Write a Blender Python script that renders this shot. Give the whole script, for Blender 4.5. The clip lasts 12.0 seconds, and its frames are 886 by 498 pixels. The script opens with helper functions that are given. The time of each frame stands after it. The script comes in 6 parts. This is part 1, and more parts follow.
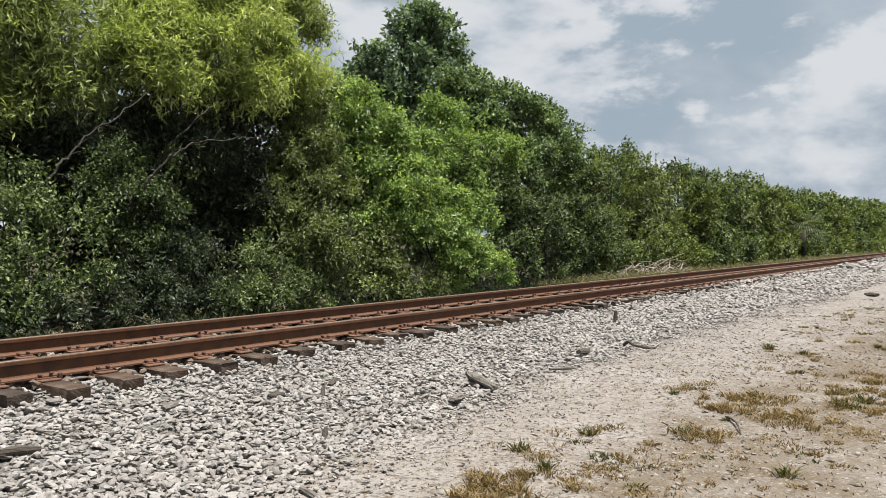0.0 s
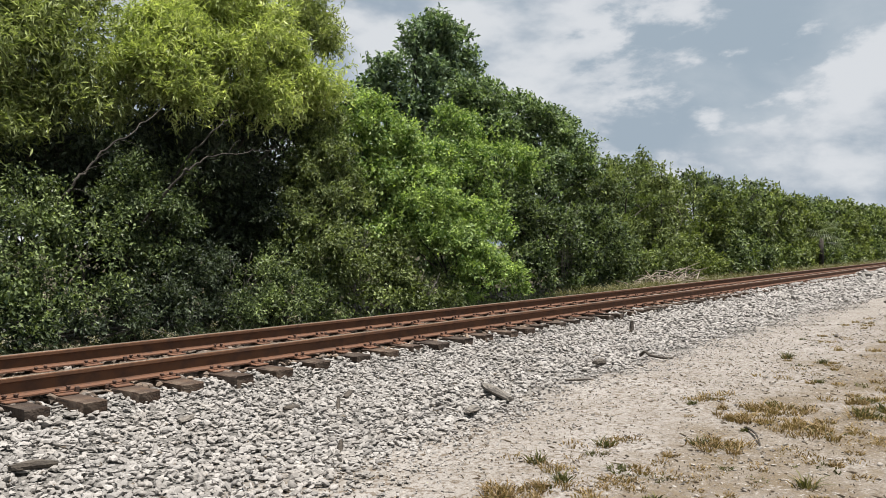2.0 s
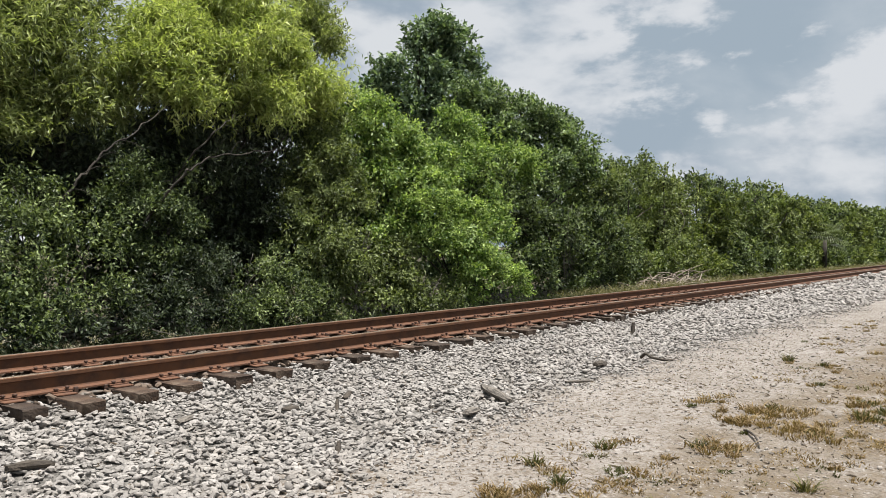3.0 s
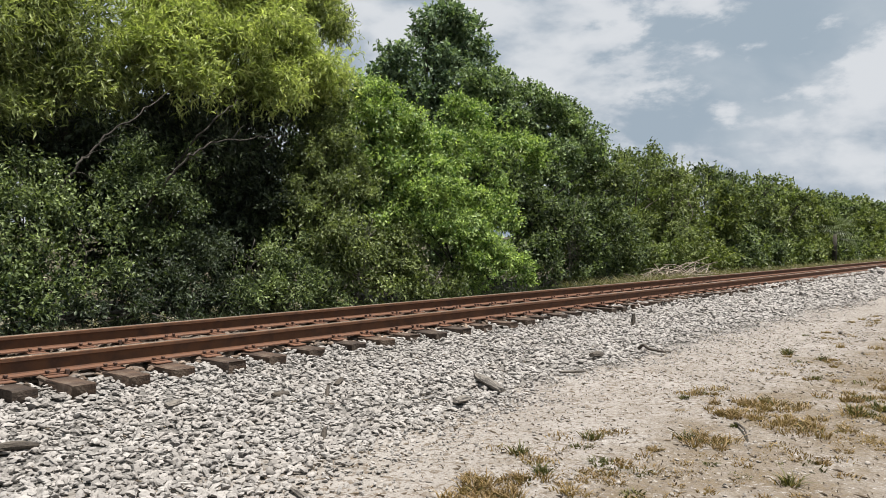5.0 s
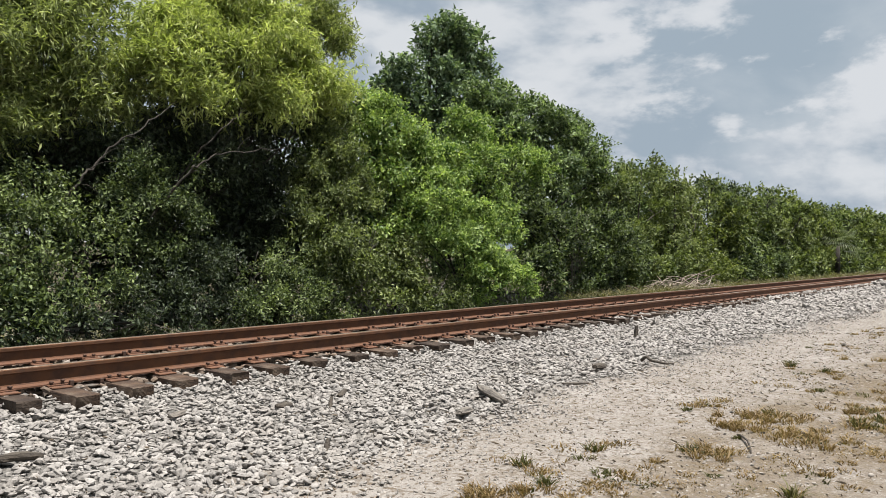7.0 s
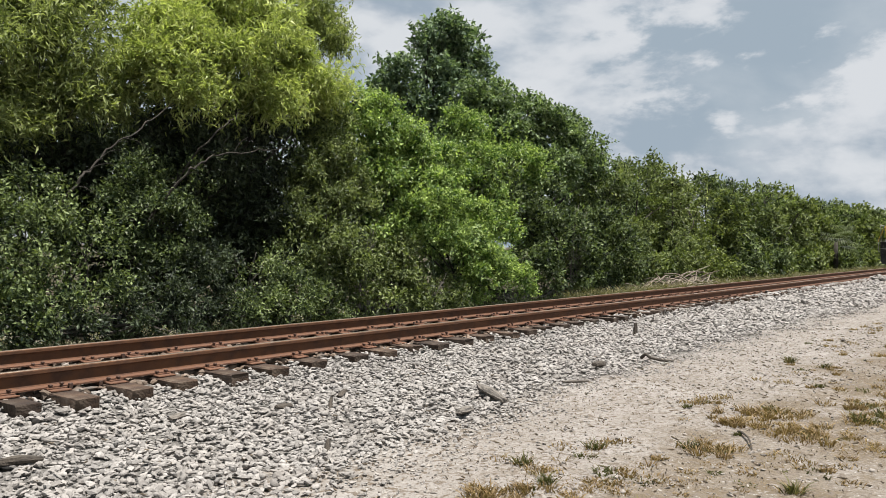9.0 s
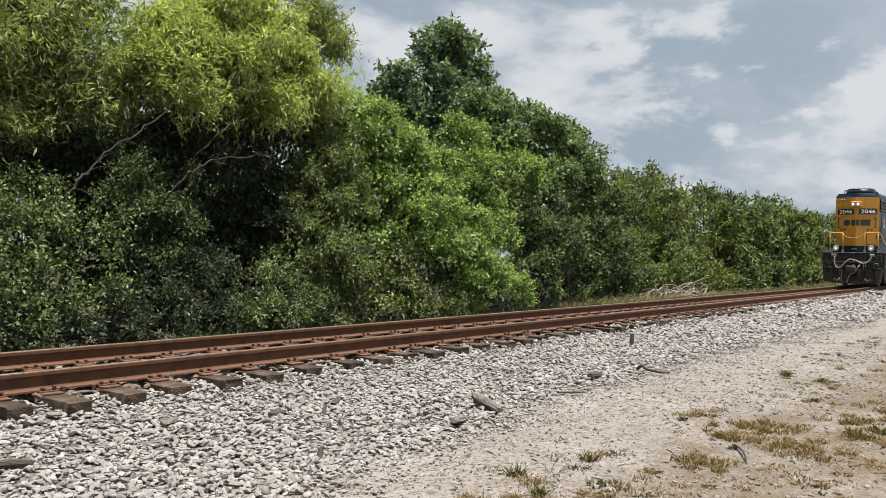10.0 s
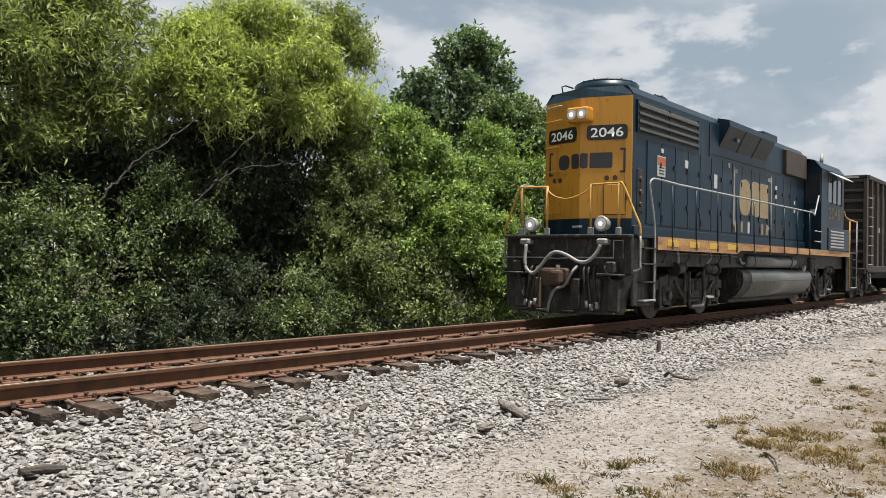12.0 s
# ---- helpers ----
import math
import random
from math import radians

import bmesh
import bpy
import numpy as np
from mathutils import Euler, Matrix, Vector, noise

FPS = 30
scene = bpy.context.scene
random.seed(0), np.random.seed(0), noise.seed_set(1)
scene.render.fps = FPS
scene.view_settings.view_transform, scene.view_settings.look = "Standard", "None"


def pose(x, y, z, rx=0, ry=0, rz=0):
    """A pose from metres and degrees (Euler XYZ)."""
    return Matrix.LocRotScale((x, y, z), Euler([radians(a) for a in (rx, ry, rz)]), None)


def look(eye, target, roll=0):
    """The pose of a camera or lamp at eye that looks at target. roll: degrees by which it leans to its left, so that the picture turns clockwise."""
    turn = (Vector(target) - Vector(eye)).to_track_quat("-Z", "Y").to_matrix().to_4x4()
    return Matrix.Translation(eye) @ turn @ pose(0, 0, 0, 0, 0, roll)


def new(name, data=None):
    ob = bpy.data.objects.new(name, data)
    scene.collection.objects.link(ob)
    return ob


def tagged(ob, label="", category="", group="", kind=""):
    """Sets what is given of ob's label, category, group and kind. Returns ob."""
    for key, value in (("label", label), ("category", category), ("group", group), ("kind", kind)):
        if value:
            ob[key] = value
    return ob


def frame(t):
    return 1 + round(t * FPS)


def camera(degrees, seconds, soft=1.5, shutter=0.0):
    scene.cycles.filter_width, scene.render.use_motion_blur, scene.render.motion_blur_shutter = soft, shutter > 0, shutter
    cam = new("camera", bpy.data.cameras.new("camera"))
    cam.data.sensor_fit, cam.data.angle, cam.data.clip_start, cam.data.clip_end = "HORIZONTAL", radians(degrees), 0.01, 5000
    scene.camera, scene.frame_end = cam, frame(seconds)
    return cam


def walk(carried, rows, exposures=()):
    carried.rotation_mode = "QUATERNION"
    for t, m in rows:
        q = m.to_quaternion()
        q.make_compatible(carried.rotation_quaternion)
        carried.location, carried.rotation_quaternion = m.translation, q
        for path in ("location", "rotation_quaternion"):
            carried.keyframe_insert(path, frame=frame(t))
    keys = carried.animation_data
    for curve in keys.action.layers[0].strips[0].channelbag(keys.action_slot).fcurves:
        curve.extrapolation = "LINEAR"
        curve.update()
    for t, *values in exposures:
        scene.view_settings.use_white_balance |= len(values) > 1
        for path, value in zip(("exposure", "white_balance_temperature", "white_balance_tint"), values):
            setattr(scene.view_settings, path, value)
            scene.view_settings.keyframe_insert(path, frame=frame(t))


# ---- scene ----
cam = camera(57.22, 12.0, soft=0.5)
# t, x, y, z, pitch, roll, yaw: a handheld phone that stays in one spot
PATH = (
    (0.0, -0.150, -8.118, 1.167, 88.975, -0.501, -54.666),
    (0.5, -0.141, -8.108, 1.171, 89.036, -1.113, -54.663),
    (1.0, -0.148, -8.103, 1.166, 89.108, -0.390, -54.533),
    (1.5, -0.139, -8.108, 1.166, 89.528, -0.087, -53.823),
    (2.0, -0.137, -8.115, 1.168, 89.749, 0.004, -53.635),
    (2.5, -0.133, -8.124, 1.166, 89.752, 0.054, -53.740),
    (3.0, -0.105, -8.133, 1.168, 89.830, -0.160, -53.423),
    (5.0, 0.027, -8.234, 1.155, 89.051, -0.940, -52.737),
    (5.5, 0.032, -8.244, 1.150, 89.444, -0.708, -53.226),
    (6.0, 0.018, -8.243, 1.151, 89.576, -0.875, -53.014),
    (6.5, 0.008, -8.248, 1.154, 89.727, -1.004, -52.518),
    (7.0, 0.001, -8.248, 1.153, 89.887, -0.968, -52.553),
    (9.0, 0.006, -8.239, 1.153, 89.834, -0.452, -52.678),
    (9.5, 0.024, -8.234, 1.155, 89.889, -0.920, -52.821),
    (10.0, 0.031, -8.236, 1.160, 90.366, -1.313, -52.811),
    (10.5, 0.016, -8.231, 1.156, 90.688, -1.275, -52.474),
    (11.0, -0.001, -8.235, 1.162, 90.659, -1.068, -51.759),
    (11.5, -0.003, -8.235, 1.165, 90.705, -1.183, -51.464),
    (12.0, 0.003, -8.225, 1.160, 90.813, -1.079, -51.154),
)
walk(cam, [(t, pose(*row)) for t, *row in PATH])

# ---- sky and sun: bright broken cloud, the sun almost overhead ----
SUN_UP, SUN_TURN = radians(77), radians(176)
sun_way = Vector((math.sin(SUN_TURN) * math.cos(SUN_UP), math.cos(SUN_TURN) * math.cos(SUN_UP), math.sin(SUN_UP)))


CLOUD_SHIFT = (0.9, 0.2, 0.45)


def make_world():
    world = bpy.data.worlds.new("world")
    scene.world = world
    world.use_nodes = True
    nt = world.node_tree
    nt.nodes.clear()
    N, L = nt.nodes.new, nt.links.new
    sky = N("ShaderNodeTexSky")
    sky.sky_type, sky.sun_disc = "NISHITA", False
    sky.sun_elevation, sky.sun_rotation = SUN_UP, SUN_TURN
    coord = N("ShaderNodeTexCoord")
    # clouds flatten towards the horizon
    mapping = N("ShaderNodeMapping")
    mapping.inputs["Location"].default_value = CLOUD_SHIFT
    mapping.inputs["Scale"].default_value = (1.0, 1.0, 2.1)
    L(coord.outputs["Generated"], mapping.inputs["Vector"])

    def cloud(vector, scale, detail, rough, bend=0.0):
        tex = N("ShaderNodeTexNoise")
        for key, value in (("Scale", scale), ("Detail", detail), ("Roughness", rough), ("Distortion", bend)):
            tex.inputs[key].default_value = value
        L(vector, tex.inputs["Vector"])
        return tex.outputs["Fac"]

    def ranged(src, low, high, to_low=0.0, to_high=1.0):
        r = N("ShaderNodeMapRange")
        r.interpolation_type = "SMOOTHSTEP"
        for key, value in (("From Min", low), ("From Max", high), ("To Min", to_low), ("To Max", to_high)):
            r.inputs[key].default_value = value
        L(src, r.inputs["Value"])
        return r.outputs["Result"]

    def mixed(f, a, b):
        x = N("ShaderNodeMix")
        x.data_type = "RGBA"
        L(f, x.inputs["Factor"])
        for key, v in (("A", a), ("B", b)):
            if isinstance(v, tuple):
                x.inputs[key].default_value = (*v, 1)
            else:
                L(v, x.inputs[key])
        return x.outputs["Result"]

    # a high grey sheet, and heaped clouds before it with bright tops and grey feet
    sheet = mixed(ranged(cloud(mapping.outputs["Vector"], 2.6, 7.0, 0.52, 0.3), 0.36, 0.66), (3.9, 4.75, 5.6), (6.6, 7.1, 7.6))
    lifted = N("ShaderNodeVectorMath")
    lifted.operation = "ADD"
    lifted.inputs[1].default_value = (0.02, 0.0, 0.11)
    L(mapping.outputs["Vector"], lifted.inputs[0])
    heap = cloud(mapping.outputs["Vector"], 3.4, 12.0, 0.57, 0.1)
    above = cloud(lifted.outputs["Vector"], 3.4, 5.0, 0.5, 0.1)
    slope = N("ShaderNodeMath")
    slope.operation = "SUBTRACT"
    L(heap, slope.inputs[0])
    L(above, slope.inputs[1])
    body = mixed(ranged(slope.outputs["Value"], -0.10, 0.10), (3.8, 4.6, 5.5), (7.6, 7.9, 8.3))
    col = mixed(ranged(heap, 0.44, 0.50), sheet, body)
    cover = ranged(cloud(mapping.outputs["Vector"], 1.1, 6.0, 0.5), 0.26, 0.36, 0.6, 1.0)
    mix = N("ShaderNodeMix")
    mix.data_type = "RGBA"
    L(cover, mix.inputs["Factor"])
    L(sky.outputs["Color"], mix.inputs["A"])
    L(col, mix.inputs["B"])
    back = N("ShaderNodeBackground")
    back.inputs["Strength"].default_value = 0.0495
    out = N("ShaderNodeOutputWorld")
    L(mix.outputs["Result"], back.inputs["Color"])
    L(back.outputs["Background"], out.inputs["Surface"])


make_world()
sun_data = bpy.data.lights.new("sun", "SUN")
sun_data.energy, sun_data.angle, sun_data.color = 5.0, radians(1.2), (1.0, 0.96, 0.91)
sun = new("sun", sun_data)
sun.matrix_world = look(sun_way * 60, (0, 0, 0))
scene.view_settings.exposure = 0.88

# ---- materials ----
def material(name, base, rough=0.8, metal=0.0, spots=(), bump=0.0, bump_scale=60.0, island=0.0, per_object=0.0, spec=0.5):
    """A surface of one base colour with worn patches. spots: (scale, low, high, colour) layers laid over it where noise is high."""
    m = bpy.data.materials.new(name)
    m.use_nodes = True
    nt = m.node_tree
    N, L = nt.nodes.new, nt.links.new
    bsdf = nt.nodes["Principled BSDF"]
    bsdf.inputs["Roughness"].default_value, bsdf.inputs["Metallic"].default_value = rough, metal
    bsdf.inputs["Specular IOR Level"].default_value = spec
    coord = N("ShaderNodeTexCoord")
    rgb = N("ShaderNodeRGB")
    rgb.outputs[0].default_value = (*base, 1)
    colour = rgb.outputs[0]
    for scale, low, high, tint in spots:
        tex = N("ShaderNodeTexNoise")
        tex.inputs["Scale"].default_value, tex.inputs["Detail"].default_value = (scale if not isinstance(scale, tuple) else 1.0), 6.0
        if isinstance(scale, tuple):
            mp = N("ShaderNodeMapping")
            mp.inputs["Scale"].default_value = scale
            L(coord.outputs["Object"], mp.inputs["Vector"])
            L(mp.outputs["Vector"], tex.inputs["Vector"])
        else:
            L(coord.outputs["Object"], tex.inputs["Vector"])
        rng = N("ShaderNodeMapRange")
        rng.inputs["From Min"].default_value, rng.inputs["From Max"].default_value = low, high
        L(tex.outputs["Fac"], rng.inputs["Value"])
        mix = N("ShaderNodeMix")
        mix.data_type = "RGBA"
        L(rng.outputs["Result"], mix.inputs["Factor"])
        L(colour, mix.inputs["A"])
        mix.inputs["B"].default_value = (*tint, 1)
        colour = mix.outputs["Result"]
    if island or per_object:
        if island:
            src = N("ShaderNodeNewGeometry").outputs["Random Per Island"]
        else:
            src = N("ShaderNodeObjectInfo").outputs["Random"]
        amount = island or per_object
        rng = N("ShaderNodeMapRange")
        rng.inputs["To Min"].default_value, rng.inputs["To Max"].default_value = 1 - amount, 1 + amount
        L(src, rng.inputs["Value"])
        hsv = N("ShaderNodeHueSaturation")
        L(rng.outputs["Result"], hsv.inputs["Value"])
        L(colour, hsv.inputs["Color"])
        colour = hsv.outputs["Color"]
    L(colour, bsdf.inputs["Base Color"])
    if bump:
        tex = N("ShaderNodeTexNoise")
        tex.inputs["Scale"].default_value, tex.inputs["Detail"].default_value = bump_scale, 5.0
        L(coord.outputs["Object"], tex.inputs["Vector"])
        b = N("ShaderNodeBump")
        b.inputs["Strength"].default_value, b.inputs["Distance"].default_value = bump, 0.02
        L(tex.outputs["Fac"], b.inputs["Height"])
        L(b.outputs["Normal"], bsdf.inputs["Normal"])
    return m


def leaf_material(name, dark, light, glow=0.35, patch=0.35):
    """Leaves: light and dark greens leaf by leaf and in patches, with sunlit clusters and dark gaps put into the
    colour, letting part of the light through.
    """
    m = bpy.data.materials.new(name)
    m.use_nodes = True
    nt = m.node_tree
    nt.nodes.clear()
    N, L = nt.nodes.new, nt.links.new
    geo = N("ShaderNodeNewGeometry")
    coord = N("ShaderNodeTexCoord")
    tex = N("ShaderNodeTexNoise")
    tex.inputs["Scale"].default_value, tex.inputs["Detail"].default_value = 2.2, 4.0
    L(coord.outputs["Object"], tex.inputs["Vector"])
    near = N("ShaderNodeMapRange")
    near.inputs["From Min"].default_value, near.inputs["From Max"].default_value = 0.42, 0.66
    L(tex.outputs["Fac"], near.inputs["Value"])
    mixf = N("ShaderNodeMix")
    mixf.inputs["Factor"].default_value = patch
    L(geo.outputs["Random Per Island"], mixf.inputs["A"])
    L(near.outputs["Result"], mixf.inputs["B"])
    # few pale leaves among many dark ones: sun sparkle put into the colour
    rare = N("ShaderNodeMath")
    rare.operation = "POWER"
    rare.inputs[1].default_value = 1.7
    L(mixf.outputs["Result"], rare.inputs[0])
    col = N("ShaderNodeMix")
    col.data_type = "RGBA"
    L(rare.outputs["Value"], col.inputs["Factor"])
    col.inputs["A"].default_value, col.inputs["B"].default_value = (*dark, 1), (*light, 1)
    p = N("ShaderNodeBsdfPrincipled")
    p.inputs["Roughness"].default_value = 0.42
    p.inputs["Specular IOR Level"].default_value = 0.22
    L(col.outputs["Result"], p.inputs["Base Color"])
    tr = N("ShaderNodeBsdfTranslucent")
    warm = N("ShaderNodeMix")
    warm.data_type, warm.blend_type = "RGBA", "MULTIPLY"
    warm.inputs["Factor"].default_value = 1.0
    warm.inputs["B"].default_value = (1.35, 1.45, 0.6, 1)
    L(col.outputs["Result"], warm.inputs["A"])
    L(warm.outputs["Result"], tr.inputs["Color"])
    mix = N("ShaderNodeMixShader")
    mix.inputs["Fac"].default_value = glow
    L(p.outputs["BSDF"], mix.inputs[1])
    L(tr.outputs["BSDF"], mix.inputs[2])
    out = N("ShaderNodeOutputMaterial")
    L(mix.outputs["Shader"], out.inputs["Surface"])
    return m


def ground_material():
    """Grey gravel bed by the track, darkened for the gaps between stones, pale sand beyond it, brown soil under the
    trees, darkened for their shade.
    """
    m = bpy.data.materials.new("ground")
    m.use_nodes = True
    nt = m.node_tree
    N, L = nt.nodes.new, nt.links.new
    bsdf = nt.nodes["Principled BSDF"]
    bsdf.inputs["Roughness"].default_value = 0.95
    bsdf.inputs["Specular IOR Level"].default_value = 0.2
    coord = N("ShaderNodeTexCoord")
    sep = N("ShaderNodeSeparateXYZ")
    L(coord.outputs["Object"], sep.inputs["Vector"])

    def noise_tex(scale, detail=5.0, rough=0.55):
        t = N("ShaderNodeTexNoise")
        t.inputs["Scale"].default_value, t.inputs["Detail"].default_value, t.inputs["Roughness"].default_value = scale, detail, rough
        L(coord.outputs["Object"], t.inputs["Vector"])
        return t.outputs["Fac"]

    def ranged(src, a, b, lo=0.0, hi=1.0):
        r = N("ShaderNodeMapRange")
        r.inputs["From Min"].default_value, r.inputs["From Max"].default_value = a, b
        r.inputs["To Min"].default_value, r.inputs["To Max"].default_value = lo, hi
        L(src, r.inputs["Value"])
        return r.outputs["Result"]

    def mixed(f, a, b):
        x = N("ShaderNodeMix")
        x.data_type = "RGBA"
        L(f, x.inputs["Factor"])
        for key, v in (("A", a), ("B", b)):
            if isinstance(v, tuple):
                x.inputs[key].default_value = (*v, 1)
            else:
                L(v, x.inputs[key])
        return x.outputs["Result"]

    def summed(a, b, op="ADD"):
        x = N("ShaderNodeMath")
        x.operation = op
        for i, v in enumerate((a, b)):
            if isinstance(v, (int, float)):
                x.inputs[i].default_value = v
            else:
                L(v, x.inputs[i])
        return x.outputs["Value"]

    wob = summed(noise_tex(0.8, 4), ranged(noise_tex(6.0, 3), 0, 1, -0.25, 0.25))
    y = summed(sep.outputs["Y"], ranged(wob, 0.3, 0.7, -0.45, 0.45))
    sand = mixed(ranged(noise_tex(1.3, 8, 0.6), 0.36, 0.66), (0.265, 0.244, 0.223), (0.205, 0.183, 0.160))
    dirt = summed(ranged(sep.outputs["Y"], -4.7, -6.2, -0.14, 0.17), noise_tex(1.1, 7, 0.65))
    sand = mixed(ranged(dirt, 0.56, 0.74), sand, (0.130, 0.102, 0.070))
    sand = mixed(ranged(noise_tex(14, 4, 0.55), 0.56, 0.64), sand, (0.115, 0.090, 0.066))
    sand = mixed(ranged(noise_tex(24, 3, 0.5), 0.55, 0.62), sand, (0.140, 0.116, 0.094))
    lanes = N("ShaderNodeMapping")
    lanes.inputs["Scale"].default_value = (1.0, 11.0, 1.0)
    L(coord.outputs["Object"], lanes.inputs["Vector"])
    rut = N("ShaderNodeTexNoise")
    rut.inputs["Scale"].default_value, rut.inputs["Detail"].default_value, rut.inputs["Roughness"].default_value = 1.6, 8.0, 0.72
    L(lanes.outputs["Vector"], rut.inputs["Vector"])
    sand = mixed(ranged(rut.outputs["Fac"], 0.56, 0.66), sand, (0.150, 0.128, 0.106))
    sand = mixed(ranged(noise_tex(26, 4, 0.6), 0.58, 0.72), sand, (0.325, 0.306, 0.284))
    # dark tones for dirt and for the shade in gaps between stones
    gap_gravel = mixed(ranged(noise_tex(28, 4, 0.7), 0.35, 0.65), (0.060, 0.055, 0.050), (0.20, 0.188, 0.172))
    # brown soil with the shade under the thicket put into its colour
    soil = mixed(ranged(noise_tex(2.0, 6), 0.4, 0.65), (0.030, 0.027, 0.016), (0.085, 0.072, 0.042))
    col = mixed(ranged(y, -3.95, -3.45), sand, gap_gravel)
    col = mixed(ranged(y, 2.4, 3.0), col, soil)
    L(col, bsdf.inputs["Base Color"])
    b = N("ShaderNodeBump")
    b.inputs["Strength"].default_value, b.inputs["Distance"].default_value = 1.0, 0.06
    h = summed(noise_tex(8, 5, 0.6), ranged(noise_tex(28, 3, 0.5), 0, 1, 0, 0.5))
    L(h, b.inputs["Height"])
    L(b.outputs["Normal"], bsdf.inputs["Normal"])
    return m


RUST = material("rusty rail steel", (0.106, 0.0442, 0.017), 0.85, 0.0, [(7.0, 0.45, 0.7, (0.0578, 0.0263, 0.0136)), (40.0, 0.5, 0.75, (0.0892, 0.0408, 0.0204))], 0.25, 120)
RAILTOP = material("worn rail head", (0.34, 0.27, 0.21), 0.38, 0.75, [((1.5, 30, 30), 0.45, 0.7, (0.112, 0.066, 0.046))])
PLATE = material("orange rusted plate", (0.123, 0.0544, 0.0272), 0.9, 0.0, [(25.0, 0.45, 0.7, (0.0935, 0.0467, 0.0306))], 0.3, 90, per_object=0.15)
SPIKE = material("dark rusted spike", (0.060, 0.034, 0.024), 0.8, 0.2, [(60.0, 0.5, 0.7, (0.120, 0.056, 0.032))])
DARKWOOD = material("dark weathered wood", (0.062, 0.050, 0.038), 0.9, 0, [((6.0, 40.0, 40.0), 0.45, 0.65, (0.028, 0.022, 0.017))], 0.6, 60)
TIE = material("creosoted timber", (0.034, 0.019, 0.011), 0.9, 0, [((2.0, 3.0, 30.0), 0.45, 0.65, (0.070, 0.042, 0.025)), ((40.0, 3.0, 60.0), 0.55, 0.7, (0.012, 0.009, 0.007)), (5.0, 0.55, 0.7, (0.085, 0.062, 0.044))], 0.8, 45, per_object=0.35)
DRIFT = material("weathered grey wood", (0.15, 0.132, 0.112), 0.9, 0, [((4.0, 40.0, 40.0), 0.45, 0.65, (0.0391, 0.0331, 0.0281))], 0.7, 60)
STONE_RUST = material("rust-stained ballast stone", (0.151, 0.114, 0.0872), 0.9, 0, [(14.0, 0.45, 0.7, (0.092, 0.064, 0.0456)), (5.0, 0.5, 0.7, (0.193, 0.174, 0.156))], 0.2, 60, island=0.45, spec=0.2)
PEBBLE = material("sand pebble", (0.235, 0.214, 0.191), 0.9, 0, [(60.0, 0.45, 0.7, (0.17, 0.149, 0.126))], island=0.4, spec=0.2)
STONE = material("ballast stone", (0.268, 0.251, 0.234), 0.9, 0, [(2.5, 0.45, 0.7, (0.220, 0.201, 0.182)), (60.0, 0.5, 0.75, (0.155, 0.144, 0.131))], 0.25, 120, island=0.26, spec=0.2)
BARK = material("grey bark", (0.0429, 0.0361, 0.0283), 0.95, 0, [((6.0, 6.0, 1.2), 0.45, 0.65, (0.019, 0.0152, 0.0122)), (3.0, 0.55, 0.7, (0.059, 0.0565, 0.0458))], 0.8, 30)
DEADWOOD = material("bleached dead wood", (0.255, 0.217, 0.17), 0.9, 0, [(9.0, 0.45, 0.7, (0.147, 0.116, 0.0851))], 0.4, 50)
GROUND = ground_material()
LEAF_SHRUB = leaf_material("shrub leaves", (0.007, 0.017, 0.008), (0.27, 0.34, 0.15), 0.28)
LEAF_WILLOW = leaf_material("willow leaves", (0.15, 0.19, 0.055), (0.64, 0.68, 0.32), 0.42)
# the shade inside and low in the thicket, put into the leaf colour
LEAF_SHADE = leaf_material("leaves darkened for shade", (0.006, 0.012, 0.007), (0.14, 0.175, 0.105), 0.26)
LEAF_VINE = leaf_material("vine leaves", (0.038, 0.084, 0.018), (0.54, 0.66, 0.26), 0.37)
LEAF_OLIVE = leaf_material("olive leaves", (0.036, 0.052, 0.018), (0.36, 0.42, 0.18), 0.32)
# lit copy of the shrub leaves: sunlight put into the pale tone
LEAF_SUNLIT = leaf_material("shrub leaves coloured as sunlit", (0.006, 0.017, 0.007), (0.36, 0.44, 0.19), 0.27)
LEAF_LIME = leaf_material("yellowish hedgerow leaves", (0.036, 0.054, 0.0156), (0.32, 0.37, 0.124), 0.32)
LEAF_CREST = leaf_material("tall tree leaves", (0.026, 0.052, 0.0286), (0.35, 0.45, 0.286), 0.3)
LEAF_TALL = leaf_material("crest tree leaves", (0.022, 0.044, 0.0195), (0.36, 0.46, 0.234), 0.32)
LEAF_HEDGE = leaf_material("hedgerow leaves", (0.028, 0.044, 0.014), (0.28, 0.34, 0.125), 0.32)
PALM = leaf_material("palm fronds", (0.035, 0.05, 0.018), (0.15, 0.18, 0.08), 0.25)
DRY = leaf_material("dry grass blades", (0.135, 0.088, 0.04), (0.31, 0.225, 0.11), 0.25)
GREENGRASS = leaf_material("green grass blades", (0.045, 0.048, 0.016), (0.15, 0.135, 0.055), 0.28)
# near-black greens: the blades carry the thicket's shade in their colour
VERGE = leaf_material("verge grass darkened for shade", (0.008, 0.014, 0.005), (0.042, 0.056, 0.02), 0.3)
STRAW = leaf_material("pale verge straw", (0.075, 0.075, 0.032), (0.25, 0.215, 0.12), 0.3, 0.4)
FLOWER = leaf_material("pale wildflower heads", (0.16, 0.145, 0.1), (0.36, 0.34, 0.27), 0.3)
TWIG = material("bare grey twig", (0.15, 0.135, 0.115), 0.9, 0, [(12.0, 0.45, 0.7, (0.09, 0.08, 0.068))])
LEAF_WILLOW_OLD = leaf_material("dull willow leaves", (0.085, 0.11, 0.038), (0.52, 0.57, 0.27), 0.4)


